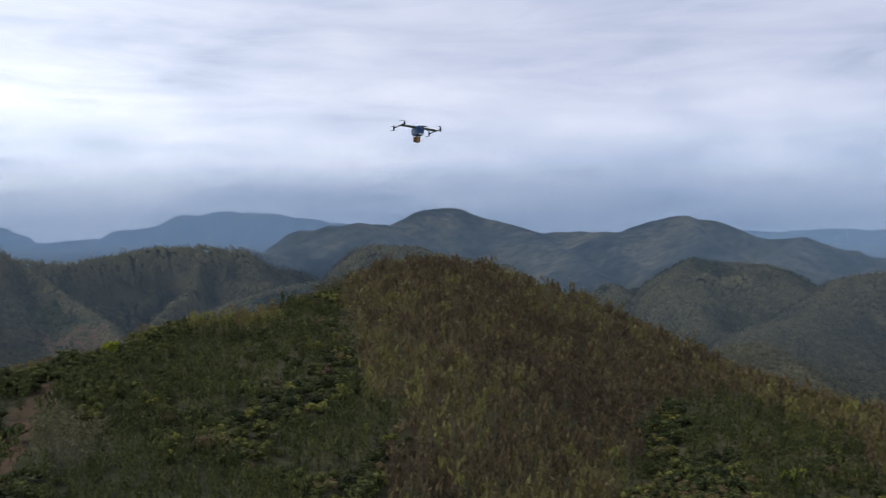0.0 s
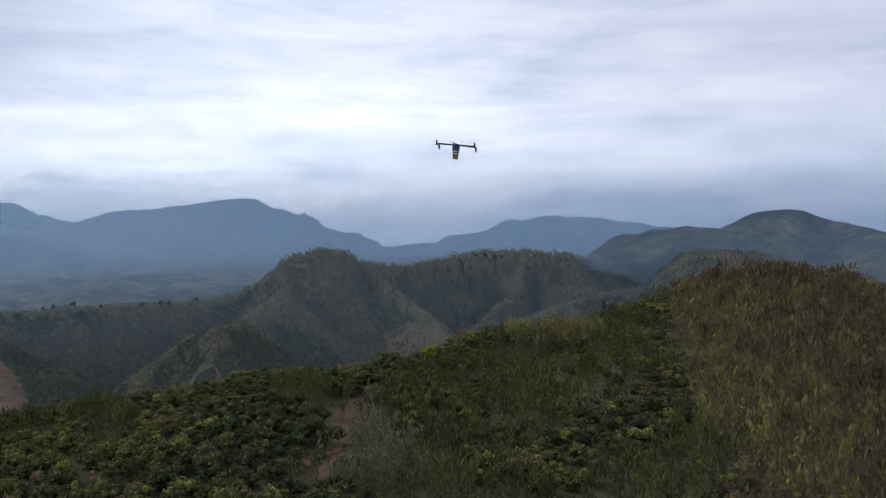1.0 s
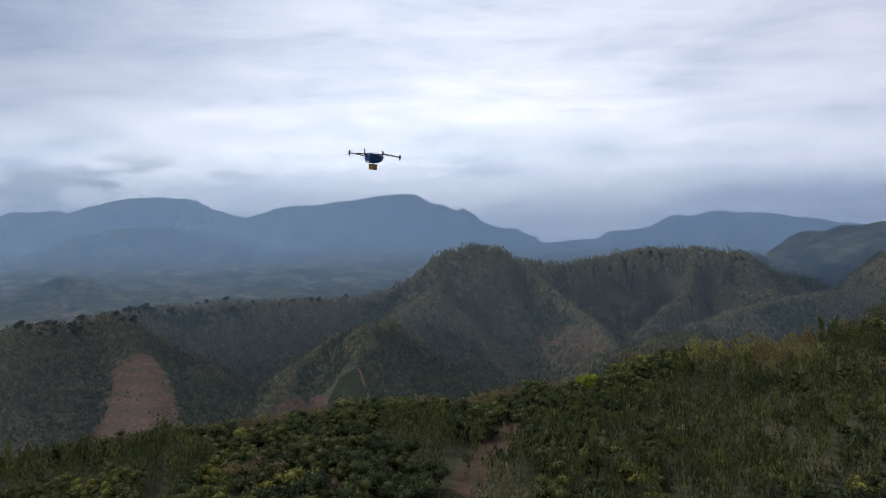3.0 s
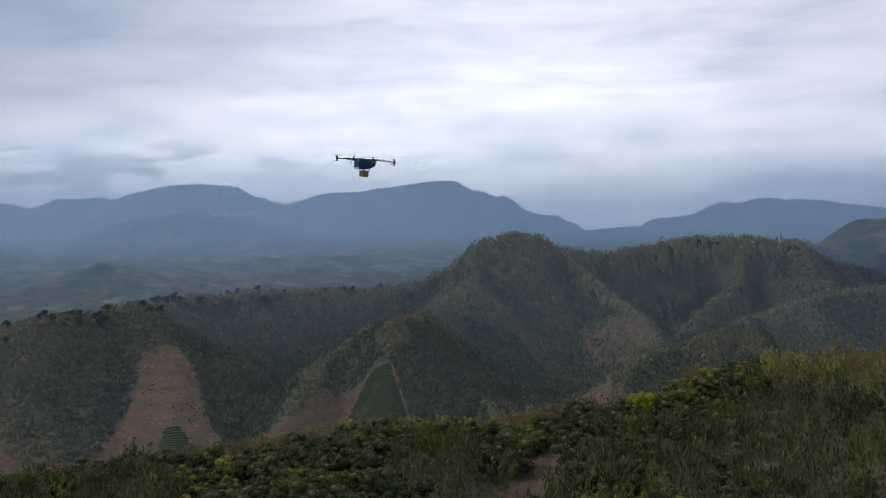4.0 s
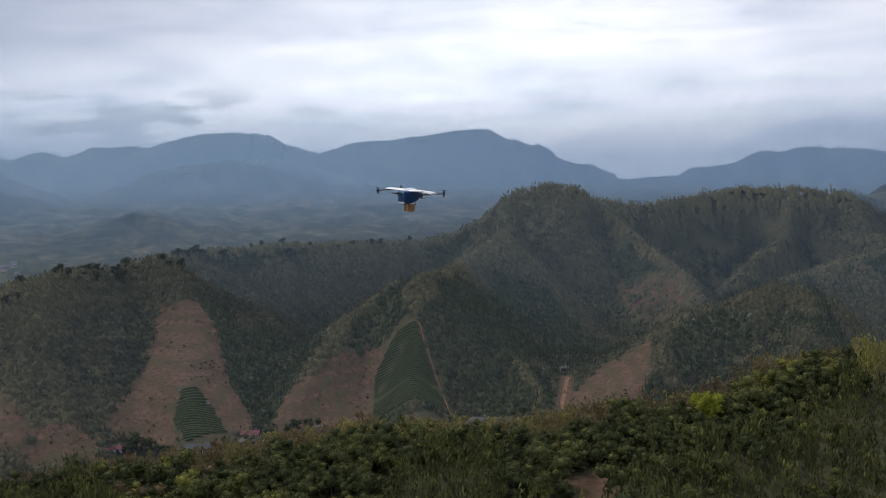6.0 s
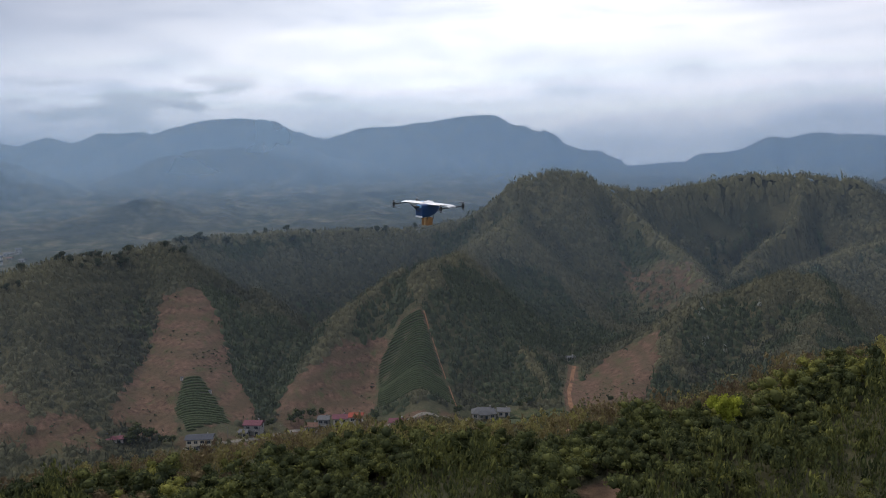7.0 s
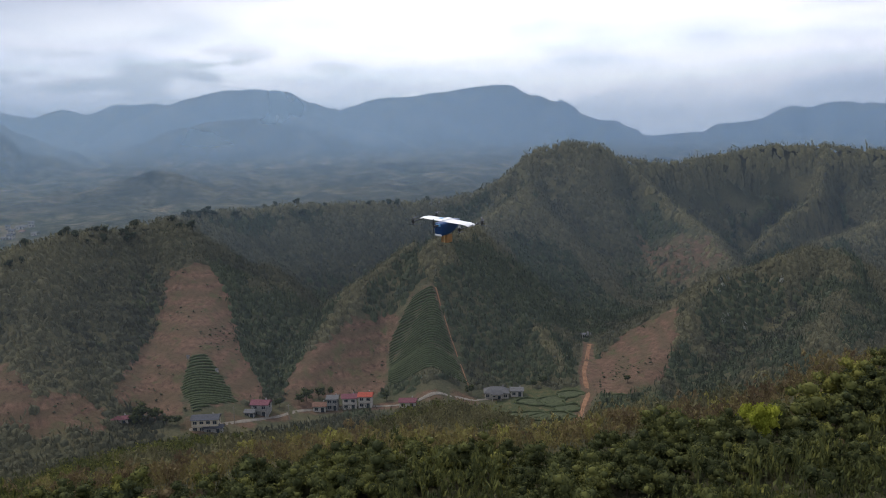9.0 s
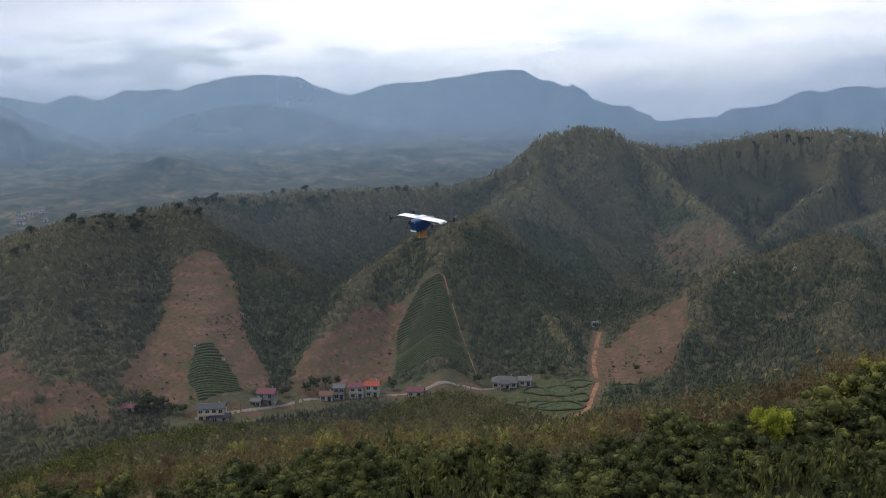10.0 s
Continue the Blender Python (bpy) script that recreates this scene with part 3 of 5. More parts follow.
def broad_crown(seed, leaves, lumps, size, fine=1):
    """A rounded, uneven crown of about one unit radius, standing from 0.5 to 2.3 units up."""
    rng = np.random.RandomState(seed)
    vs, fs, base = [], [], 0
    at = rng.normal(0, 1, (lumps, 3)) * [0.46, 0.46, 0.34] + [0, 0, 1.2]
    at[0] = [0, 0, 1.2]
    rad = rng.uniform(0.28, 0.50, lumps)
    rad[0] = 0.62
    ico_v, ico_f = ICO[fine]
    for c, r in zip(at, rad):
        v = ico_v * r * 0.76 * rng.uniform(0.82, 1.12, (len(ico_v), 1)) * [1, 1, 0.85] + c
        vs.append(v), fs.append(ico_f + base)
        base += len(v)
    k = rng.choice(lumps, leaves, p=rad ** 2 / np.sum(rad ** 2))
    d = rng.normal(0, 1, (leaves, 3))
    d /= np.linalg.norm(d, axis=1, keepdims=True)
    d[:, 2] = np.abs(d[:, 2]) * 1.1 - 0.3
    pos = at[k] + d * rad[k][:, None] * rng.uniform(0.70, 1.20, (leaves, 1)) * [1, 1, 0.95]
    v, f = blades(rng, pos, d + rng.normal(0, 0.75, (leaves, 3)), rng.normal(0, 1, (leaves, 3)), size * rng.uniform(0.6, 1.25, leaves), size * rng.uniform(0.4, 0.75, leaves))
    vs.append(v), fs.append(f + base)
    return np.vstack(vs), np.vstack(fs)


def plume(seed, leaves, size, stems=4):
    """A bamboo tuft one unit high: arching stems with drooping sprays, feathery at the tip."""
    rng = np.random.RandomState(seed)
    lean = rng.normal(0, 0.07, (stems, 2))
    foot = rng.normal(0, 0.07, (stems, 2))
    k = rng.randint(0, stems, leaves)
    h = 0.25 + 0.75 * np.sqrt(rng.uniform(0, 1, leaves))
    spread = 0.15 * np.sin(np.clip((h - 0.2) / 0.8, 0, 1) * math.pi * 0.86 + 0.2)
    a = rng.uniform(0, 2 * math.pi, leaves)
    out_dir = np.stack([np.cos(a), np.sin(a), np.zeros(leaves)], 1)
    top = rng.uniform(0.82, 1.0, stems)
    pos = np.zeros((leaves, 3))
    pos[:, :2] = foot[k] + lean[k] * (h ** 2)[:, None] * 2.2 + out_dir[:, :2] * (spread * rng.uniform(0.3, 1.1, leaves))[:, None]
    pos[:, 2] = h * top[k]
    v, f = blades(rng, pos, out_dir + rng.normal(0, 0.5, (leaves, 3)), out_dir * 0.25 + [0, 0, -1] + rng.normal(0, 0.16, (leaves, 3)), size * rng.uniform(0.6, 1.3, leaves), size * rng.uniform(0.22, 0.4, leaves))
    vs, fs, base = [v], [f], len(v)
    for s in range(stems):
        p0, p1 = np.array([*foot[s], 0.0]), np.array([*(foot[s] + lean[s] * 2.0), top[s]])
        w = 0.008
        vs.append(np.array([p0 + [w, 0, 0], p0 + [-w, w, 0], p0 + [0, -w, 0], p1]))
        fs.append(np.array([[0, 1, 3], [1, 2, 3], [2, 0, 3]]) + base)
        base += 4
    return np.vstack(vs), np.vstack(fs)


def scatter(name, shapes, x, y, z, sx, sz, tint, mat, label, category, rng):
    """Many plants as one mesh."""
    vs, fs, ts, base = [], [], [], 0
    which = rng.randint(0, len(shapes), len(x))
    turn = rng.uniform(0, 2 * math.pi, len(x))
    for w, (v, f) in enumerate(shapes):
        m = which == w
        n = int(m.sum())
        if not n:
            continue
        c, s = np.cos(turn[m])[:, None], np.sin(turn[m])[:, None]
        X = (v[None, :, 0] * c - v[None, :, 1] * s) * sx[m][:, None] + x[m][:, None]
        Y = (v[None, :, 0] * s + v[None, :, 1] * c) * sx[m][:, None] + y[m][:, None]
        Z = v[None, :, 2] * sz[m][:, None] + z[m][:, None]
        vs.append(np.stack([X, Y, Z], -1).reshape(-1, 3))
        fs.append((f[None] + (np.arange(n) * len(v))[:, None, None] + base).reshape(-1))
        ts.append(np.repeat(tint[m], len(v)))
        base += n * len(v)
    me = mesh_of(name, np.vstack(vs), np.concatenate(fs), 3, [mat], True, np.concatenate(ts))
    return tagged(new(name, me), label, category, kind="stuff")


def jitter(x0, x1, y0, y1, step, rng):
    gx, gy = np.meshgrid(np.arange(x0, x1, step), np.arange(y0, y1, step))
    gx = gx + (np.arange(gx.shape[0])[:, None] % 2) * step * 0.5
    return (gx + rng.uniform(-0.42, 0.42, gx.shape) * step).ravel(), (gy + rng.uniform(-0.42, 0.42, gy.shape) * step).ravel()


def seen_side(x, y, margin=8.0):
    """Places within the wide wedge of land that lies before the flight."""
    yaw = np.degrees(np.arctan2(-(x - 0.0), y + 60))
    yaw2 = np.degrees(np.arctan2(-(x + 60.0), y - 95))
    return (yaw > -36 - margin) & (yaw2 < 74 + margin)


CREST = [(-52, 272), (-81, 245), (-95, 218), (-112, 203), (-130, 187), (-148, 165), (-160, 140), (-174, 116)]
WHERE_LIME = (-94.0, 223.5)
LIME_2 = (74.0, 182.0)
SPIRES = [(-92, 186), (-98, 201), (-92, 217), (-83, 234), (-66, 256), (-42, 262), (-30, 225), (-48, 180), (-70, 178)]


def near_woods():
    rng = np.random.RandomState(4)
    x, y = jitter(-330, 190, 60, 400, 3.0, rng)
    x2, y2 = jitter(-205, -10, 90, 310, 2.3, rng)

    def core(a, b):
        return along(a, b, CREST, 15.0) > 0.05

    x, y = np.concatenate([x[~core(x, y)], x2[core(x2, y2)]]), np.concatenate([y[~core(x, y)], y2[core(x2, y2)]])
    ok = seen_side(x, y) & (np.hypot(x + 30, y - 60) > 45) & (wooded(x, y) > 0.5)
    ok &= land(x, y) > 84
    ok &= ~((along(x, y, GAP, 3.2) > 0.3) & (rng.uniform(0, 1, x.shape) < 0.85))
    ok &= np.hypot(x - WHERE_LIME[0], y - WHERE_LIME[1]) > 2.6
    x, y = x[ok], y[ok]
    z = land(x, y)
    patch = fbm(x, y, 26, 2, 91)
    broad = np.ones(len(x), bool)
    grove = inside(x + 5 * patch, y + 3 * patch, GROVE, 1.0) > 0.9
    for o in GROVE_PATCHES:
        grove |= inside(x, y, o, 1.0) > 0.9
    for o in GREEN_IN_GROVE:
        grove &= ~(inside(x + 4 * patch, y, o, 1.0) > 0.9)
    outer = inside(x, y, [(p[0], p[1]) for p in RIDGES[0][0]], 14.0) < 0.5
    grove |= outer
    broad = ~grove
    spiky = broad & ((fbm(x, y, 22, 2, 97) > 0.42) | ((inside(x + 4 * patch, y + 4 * patch, SPIRES, 1.0) > 0.9) & (rng.uniform(0, 1, len(x)) < 0.62)))
    broad &= ~spiky
    # the nearest ones, along the crest that the flight passes, are trees of their own
    order = np.hypot(x + 104, y - 196)
    single = np.zeros(len(x), bool)
    idx = np.where(broad)[0]
    single[idx[np.argsort(order[idx])[:280]]] = True
    rest = broad & ~single
    d = np.hypot(x + 40, y - 110)
    closeby = core(x, y)
    big = np.clip(rng.normal(1.0, 0.2, len(x)), 0.6, 1.7) * np.where(core(x, y), 0.78, 1.0)
    tint = np.clip(0.37 + 0.16 * patch + rng.normal(0, 0.19, len(x)), 0, 0.95)
    tint = np.where(rng.uniform(0, 1, len(x)) < 0.05, 0.9, tint)
    fine = [broad_crown(20 + i, 400, 9, 0.092) for i in range(6)]
    coarse = [broad_crown(40 + i, 110, 3, 0.15) for i in range(5)]
    russet = rest & (rng.uniform(0, 1, len(x)) < 0.07 + 0.12 * (patch > 0.3))
    scatter("woodland", [broad_crown(30 + i, 170, 4, 0.13) for i in range(4)], x[russet], y[russet], z[russet] - 0.5, 2.0 * big[russet], 2.0 * big[russet], np.clip(rng.normal(0.3, 0.15, russet.sum()), 0, 1), BAMBOO, "russet shrubs among the evergreen woodland", "woodland", rng)
    rest &= ~russet
    a = rest & closeby
    scatter("woodland", fine, x[a], y[a], z[a] - 0.8, 2.25 * big[a], 2.3 * big[a], tint[a], LEAF, "dense evergreen broadleaf woodland on the near hill", "woodland", rng)
    a = rest & ~closeby
    scatter("woodland", coarse, x[a], y[a], z[a] - 1.0, 2.2 * big[a], 2.3 * big[a], tint[a], LEAF, "dense evergreen broadleaf woodland on the near hill", "woodland", rng)
    spires = [plume(60 + i, 74, 0.07) for i in range(5)]
    a = spiky
    scatter("bamboo_grove", spires, x[a], y[a], z[a] - 0.6, 6.2 * big[a], 7.0 * big[a], np.clip(0.42 + rng.normal(0, 0.1, a.sum()), 0, 1), LEAF, "green slender bamboo standing among broadleaf trees", "bamboo", rng)
    tufts = [plume(80 + i, 40, 0.115, 3) for i in range(6)]
    wispy = [plume(180 + i, 88, 0.064, 4) for i in range(5)]
    warm = np.clip(0.38 + 0.24 * fbm(x, y, 45, 3, 88) + rng.normal(0, 0.2, len(x)), 0, 1)
    warm = np.where(outer, np.clip(warm - 0.02, 0, 1), warm)
    warm = np.where(inside(x, y, GROVE_PATCHES[1], 3.0) > 0.5, np.clip(warm + 0.35, 0, 1), warm)
    w = grove & core(x, y)
    scatter("bamboo_grove", wispy, x[w], y[w], z[w] - 0.3, 6.4 * big[w], np.where(outer[w], 4.6, 6.6) * big[w], warm[w], BAMBOO, "yellowish bamboo with wispy tops along the crest", "bamboo", rng)
    grove &= ~w
    a = grove & (inside(x, y, GROVE, 1.0) > 0.5)
    scatter("bamboo_grove", tufts, x[a], y[a], z[a] - 0.3, 6.0 * big[a], np.where(outer[a], 5.0, 7.2) * big[a], warm[a], BAMBOO, "brownish olive bamboo grove with feathery tops", "bamboo", rng)
    a = grove & ~a & (rng.uniform(0, 1, len(x)) < 0.88)
    loose = [plume(95 + i, 50, 0.064, 4) for i in range(6)]
    fresh = a & (fbm(x, y, 34, 2, 93) > 0.3)
    a &= ~fresh
    scatter("bamboo_grove", loose, x[a], y[a], z[a] - 0.3, 8.0 * big[a], 5.2 * big[a], np.clip(warm[a] + 0.25, 0, 1), HILL_BAMBOO, "yellowish bamboo on the slope down to the valley", "bamboo", rng)
    scatter("bamboo_grove", loose, x[fresh], y[fresh], z[fresh] - 0.3, 8.5 * big[fresh], 5.2 * big[fresh], np.clip(0.45 + rng.normal(0, 0.12, fresh.sum()), 0, 1), LEAF, "green bamboo on the slope down to the valley", "bamboo", rng)
    # single trees
    trunk = trunk_mesh()
    protos = []
    for i in range(8):
        v, f = broad_crown(120 + i, 620, 11, 0.082)
        me = mesh_of("crown", v, f.reshape(-1), 3, [LEAF], True, np.full(len(v), 0.2 + 0.075 * i))
        protos.append(me)
    for n, i in enumerate(np.where(single)[0]):
        s = 2.25 * big[i]
        tree = new("tree")
        tree.matrix_world = pose(x[i], y[i], z[i], 0, 0, rng.uniform(0, 360))
        tagged(tree, "evergreen broadleaf tree with a dense rounded crown", "tree", "trees on the near hill")
        crown = new("crown", protos[int(np.clip(tint[i] * 9 - 1 + rng.randint(-1, 2), 0, 7))])
        crown.parent, crown.location, crown.scale = tree, (0, 0, -0.45), (s, s, s * 1.04)
        t = new("trunk", trunk)
        t.parent, t.scale = tree, (s, s, s)


def trunk_mesh():
    bm = bmesh.new()
    for base, tip, r0, r1 in (((0, 0, -0.15), (0.03, 0.02, 0.8), 0.075, 0.05), ((0.03, 0.02, 0.75), (0.3, 0.1, 1.3), 0.045, 0.015), ((0.03, 0.02, 0.75), (-0.25, 0.15, 1.35), 0.045, 0.015), ((0.02, 0.02, 0.7), (-0.02, -0.28, 1.3), 0.04, 0.012)):
        b, e = Vector(base), Vector(tip)
        m = Matrix.Translation((b + e) / 2) @ (e - b).to_track_quat("Z", "Y").to_matrix().to_4x4()
        bmesh.ops.create_cone(bm, cap_ends=True, segments=6, radius1=r0, radius2=r1, depth=(e - b).length, matrix=m)
    me = bpy.data.meshes.new("trunk")
    bm.to_mesh(me)
    bm.free()
    me.materials.append(BARK)
    return me


def lime_tree(x, y, s):
    z = float(land(np.array([x]), np.array([y]))[0])
    tree = new("tree")
    tree.matrix_world = pose(x, y, z)
    tagged(tree, "broadleaf tree in bright yellow-green spring leaf", "tree", "trees on the near hill")
    v, f = broad_crown(301, 1300, 15, 0.085, 1)
    crown = new("crown", mesh_of("crown", v, f.reshape(-1), 3, [LIME], True, np.full(len(v), 0.5)))
    crown.parent, crown.location, crown.scale = tree, (0, 0, 0.5), (s, s, s * 1.55)
    t = new("trunk", trunk_mesh())
    t.parent, t.scale = tree, (s, s, s * 1.7)


def far_woods():
    rng = np.random.RandomState(9)
    x, y = jitter(-760, 420, 180, 1080, 3.6, rng)
    r = np.hypot(x + 60, y - 130)
    keep = np.where(r < 720, 1.0, 0.62)
    ok = seen_side(x, y, 3) & (r > 235) & (r < 1000) & (rng.uniform(0, 1, x.shape) < keep)
    x, y = x[ok], y[ok]
    ok = (wooded(x, y) > 0.5) & ~((inside(x, y, BARE[5], 12.0) > 0.5) & (rng.uniform(0, 1, x.shape) < 0.6)) & (np.hypot(x + 40, y - 260) > 100)
    x, y = x[ok], y[ok]
    z = land(x, y)
    # slopes turned away behind the crests are never in view: leave out what lies beyond the long ridge
    r = np.hypot(x + 60, y - 130)
    ok = ~((inside(x, y, NEAR_BOX, 1.0) > 0.9))
    sx, sy = (land(x + 4, y) - land(x - 4, y)) / 8, (land(x, y + 4) - land(x, y - 4)) / 8
    ok &= (sx * (x + 60) + sy * (y - 130)) / r > -0.4
    x, y, z, r = x[ok], y[ok], z[ok], r[ok]
    patch = fbm(x, y, 70, 3, 101)
    dark = np.zeros(len(x), bool)
    for o in DARKWOOD:
        dark |= inside(x + 8 * patch, y + 8 * patch, o, 1.0) > 0.9
    for o in MIXEDWOOD:
        dark |= (inside(x + 8 * patch, y + 8 * patch, o, 1.0) > 0.9) & (fbm(x, y, 16, 2, 107) > -0.15)
    dark |= fbm(x, y, 110, 3, 103) > 0.62
    dark |= rng.uniform(0, 1, len(x)) < 0.004
    big = np.clip(rng.normal(1.0, 0.2, len(x)), 0.6, 1.6) * np.where(r < 720, 1.0, 1.3)
    # relief shade put into leaf colour: lighter, yellower on spurs, darker down gullies
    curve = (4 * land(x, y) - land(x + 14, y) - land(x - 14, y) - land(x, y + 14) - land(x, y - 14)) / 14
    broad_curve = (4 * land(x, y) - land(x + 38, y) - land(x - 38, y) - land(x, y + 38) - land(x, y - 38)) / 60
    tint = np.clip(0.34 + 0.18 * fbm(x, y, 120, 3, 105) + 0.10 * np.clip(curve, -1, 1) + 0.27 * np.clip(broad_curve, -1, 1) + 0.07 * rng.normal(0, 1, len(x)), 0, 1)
    g = (sx[ok], sy[ok])
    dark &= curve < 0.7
    # hollows get dark broadleaves too, deepening the shade put into the colour
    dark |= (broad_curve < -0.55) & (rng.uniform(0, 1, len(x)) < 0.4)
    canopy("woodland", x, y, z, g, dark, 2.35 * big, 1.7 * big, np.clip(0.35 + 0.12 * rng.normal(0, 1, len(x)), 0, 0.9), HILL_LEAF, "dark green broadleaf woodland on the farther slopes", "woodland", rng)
    pale = (inside(x, y, DARKWOOD[3], 1.0) > 0.9) & (rng.uniform(0, 1, len(x)) < 0.07)
    canopy("blossom_trees", x, y, z + 0.8, g, pale, 1.5 * big, 1.3 * big, np.clip(rng.normal(0.6, 0.2, len(x)), 0, 1), BLOSSOM, "pale blossoming treetops among dark woodland", "woodland", rng)
    x3, y3 = jitter(-210, 170, -80, 135, 5.6, rng)
    under = ~(seen_side(x3, y3) & (np.hypot(x3 + 30, y3 - 60) > 45) & (y3 > 60))
    x3, y3 = x3[under], y3[under]
    z3 = land(x3, y3)
    g3 = ((land(x3 + 4, y3) - land(x3 - 4, y3)) / 8, (land(x3, y3 + 4) - land(x3, y3 - 4)) / 8)
    b3 = np.clip(rng.normal(1.0, 0.2, len(x3)), 0.6, 1.5)
    canopy("woodland", x3, y3, z3, g3, b3 > 0, 3.6 * b3, 3.3 * b3, np.clip(0.3 + 0.15 * rng.normal(0, 1, len(x3)), 0, 0.9), LEAF, "evergreen woodland under the flight path", "woodland", rng)
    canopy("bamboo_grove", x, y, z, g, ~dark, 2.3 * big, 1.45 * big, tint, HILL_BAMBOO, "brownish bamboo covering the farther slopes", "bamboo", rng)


def cleared_scrub():
    """Low bushes that have come up again on the cleared red slopes."""
    rng = np.random.RandomState(27)
    x, y = jitter(-510, -235, 245, 590, 3.2, rng)
    m = np.zeros(len(x))
    for o in BARE[:5]:
        m = np.maximum(m, inside(x, y, o, 2.0) > 0.6)
    for o in TEA:
        m = m * (inside(x, y, o, 1.0) < 0.5)
    m = (m > 0.5) & (along(x, y, TRACK, 4.0) < 0.1) & (along(x, y, LANE, 5.0) < 0.1)
    m &= rng.uniform(0, 1, len(x)) < 0.10 + 0.55 * np.clip(fbm(x, y, 26, 2, 29), 0, 1)
    x, y = x[m], y[m]
    s = 0.55 * np.clip(rng.normal(1.0, 0.4, len(x)), 0.4, 2.4)
    shapes = [broad_crown(610 + i, 22, 2, 0.3) for i in range(4)]
    scatter("scrub", shapes, x, y, land(x, y) - 0.4 * s, s * 1.3, s, np.clip(0.3 + rng.normal(0, 0.2, len(x)), 0, 0.9), HILL_LEAF, "low dark scrub scattered over cleared red earth", "scrub", rng)


def skyline_trees():
    """Taller dark trees standing singly and in knots along the long ridge."""
    rng = np.random.RandomState(33)
    line = RIDGES[4][0][2:11]
    v, f = broad_crown(640, 190, 7, 0.16)
    crown_me = mesh_of("crown", v, f.reshape(-1), 3, [HILL_LEAF], True, np.full(len(v), 0.25))
    trunk = trunk_mesh()
    for knot in range(17):
        i = rng.randint(0, len(line) - 1)
        u = rng.uniform(0, 1)
        ax, ay = (line[i][k] + (line[i + 1][k] - line[i][k]) * u for k in (0, 1))
        for n in range(rng.randint(1, 6)):
            x, y = ax + rng.normal(0, 6) + 2, ay + rng.normal(0, 9)
            s = rng.uniform(1.7, 3.1)
            tree = new("tree")
            tree.matrix_world = pose(x, y, float(land(np.array([x]), np.array([y]))[0]) - 0.2, 0, 0, rng.uniform(0, 360))
            tagged(tree, "dark tall tree standing out along the long ridge", "tree", "trees on the long ridge")
            c = new("crown", crown_me)
            c.parent, c.scale = tree, (s, s, s * rng.uniform(1.0, 1.35))
            t = new("trunk", trunk)
            t.parent, t.scale = tree, (s, s, s)


def canopy(name, x, y, z, g, m, wide, high, tint, mat, label, category, rng):
    """Treetops packed side by side over a slope: low uneven domes that follow the ground, with sprays on top."""
    shapes = []
    for i in range(7):
        r = np.random.RandomState(500 + i)
        a = np.arange(6) * math.pi / 3
        low = np.stack([np.cos(a), np.sin(a), np.full(6, -0.35)], 1) * r.uniform(0.85, 1.2, (6, 1))
        up = np.stack([np.cos(a + 0.5), np.sin(a + 0.5), np.full(6, 1.1)], 1) * r.uniform(0.45, 0.7, (6, 1))
        v = np.vstack([low, up, [[r.uniform(-0.2, 0.2), r.uniform(-0.2, 0.2), r.uniform(0.85, 1.15)]]])
        f = [t for k in range(6) for t in ((k, (k + 1) % 6, 6 + k), ((k + 1) % 6, 6 + (k + 1) % 6, 6 + k), (6 + k, 6 + (k + 1) % 6, 12))]
        n = 6
        d = r.normal(0, 1, (n, 3)) * [0.55, 0.55, 0.25] + [0, 0, 1.3]
        bv, bf = blades(r, d, r.normal(0, 1, (n, 3)) * [1, 1, 0.3], r.normal(0, 0.2, (n, 3)) + [0, 0, 1], r.uniform(0.6, 1.25, n), r.uniform(0.09, 0.17, n))
        shapes.append((np.vstack([v, bv]), np.vstack([np.array(f), bf + 13])))
    idx = np.where(m)[0]
    which = rng.randint(0, len(shapes), len(idx))
    vs, fs, ts, base = [], [], [], 0
    for w, (v, f) in enumerate(shapes):
        q = idx[which == w]
        turn = rng.uniform(0, 6.28, len(q))
        c, s = np.cos(turn)[:, None], np.sin(turn)[:, None]
        dx = (v[None, :, 0] * c - v[None, :, 1] * s) * wide[q][:, None]
        dy = (v[None, :, 0] * s + v[None, :, 1] * c) * wide[q][:, None]
        Z = z[q][:, None] + g[0][q][:, None] * dx + g[1][q][:, None] * dy + v[None, :, 2] * high[q][:, None]
        vs.append(np.stack([dx + x[q][:, None], dy + y[q][:, None], Z], -1).reshape(-1, 3))
        fs.append((f[None] + (np.arange(len(q)) * len(v))[:, None, None] + base).reshape(-1))
        ts.append(np.repeat(tint[q], len(v)))
        base += len(q) * len(v)
    me = mesh_of(name, np.vstack(vs), np.concatenate(fs), 3, [mat], True, np.concatenate(ts))
    return tagged(new(name, me), label, category, kind="stuff")


near_woods()
lime_tree(*LIME_2, 1.9)
lime_tree(*WHERE_LIME, 1.75)
far_woods()
cleared_scrub()
skyline_trees()

# ---------------------------------------------------------------- the delivery drone
WHITE = plain("white_shell", (0.78, 0.79, 0.80), 0.35, 0, 0.05, 5)
BLUE = plain("blue_shell", (0.010, 0.050, 0.15), 0.3, 0, 0.15, 5)
PALE_BLUE = plain("pale_blue_print", (0.22, 0.46, 0.70), 0.4, 0, 0.1, 8)
CARBON = plain("carbon", (0.02, 0.021, 0.024), 0.4, 0, 0.3, 30)
STEEL = plain("motor_metal", (0.32, 0.33, 0.35), 0.35, 0.9, 0.2, 30)
CARD = plain("cardboard", (0.29, 0.16, 0.07), 0.85, 0, 0.15, 9)
TAPE = plain("parcel_tape", (0.50, 0.33, 0.15), 0.4, 0, 0.1, 9)


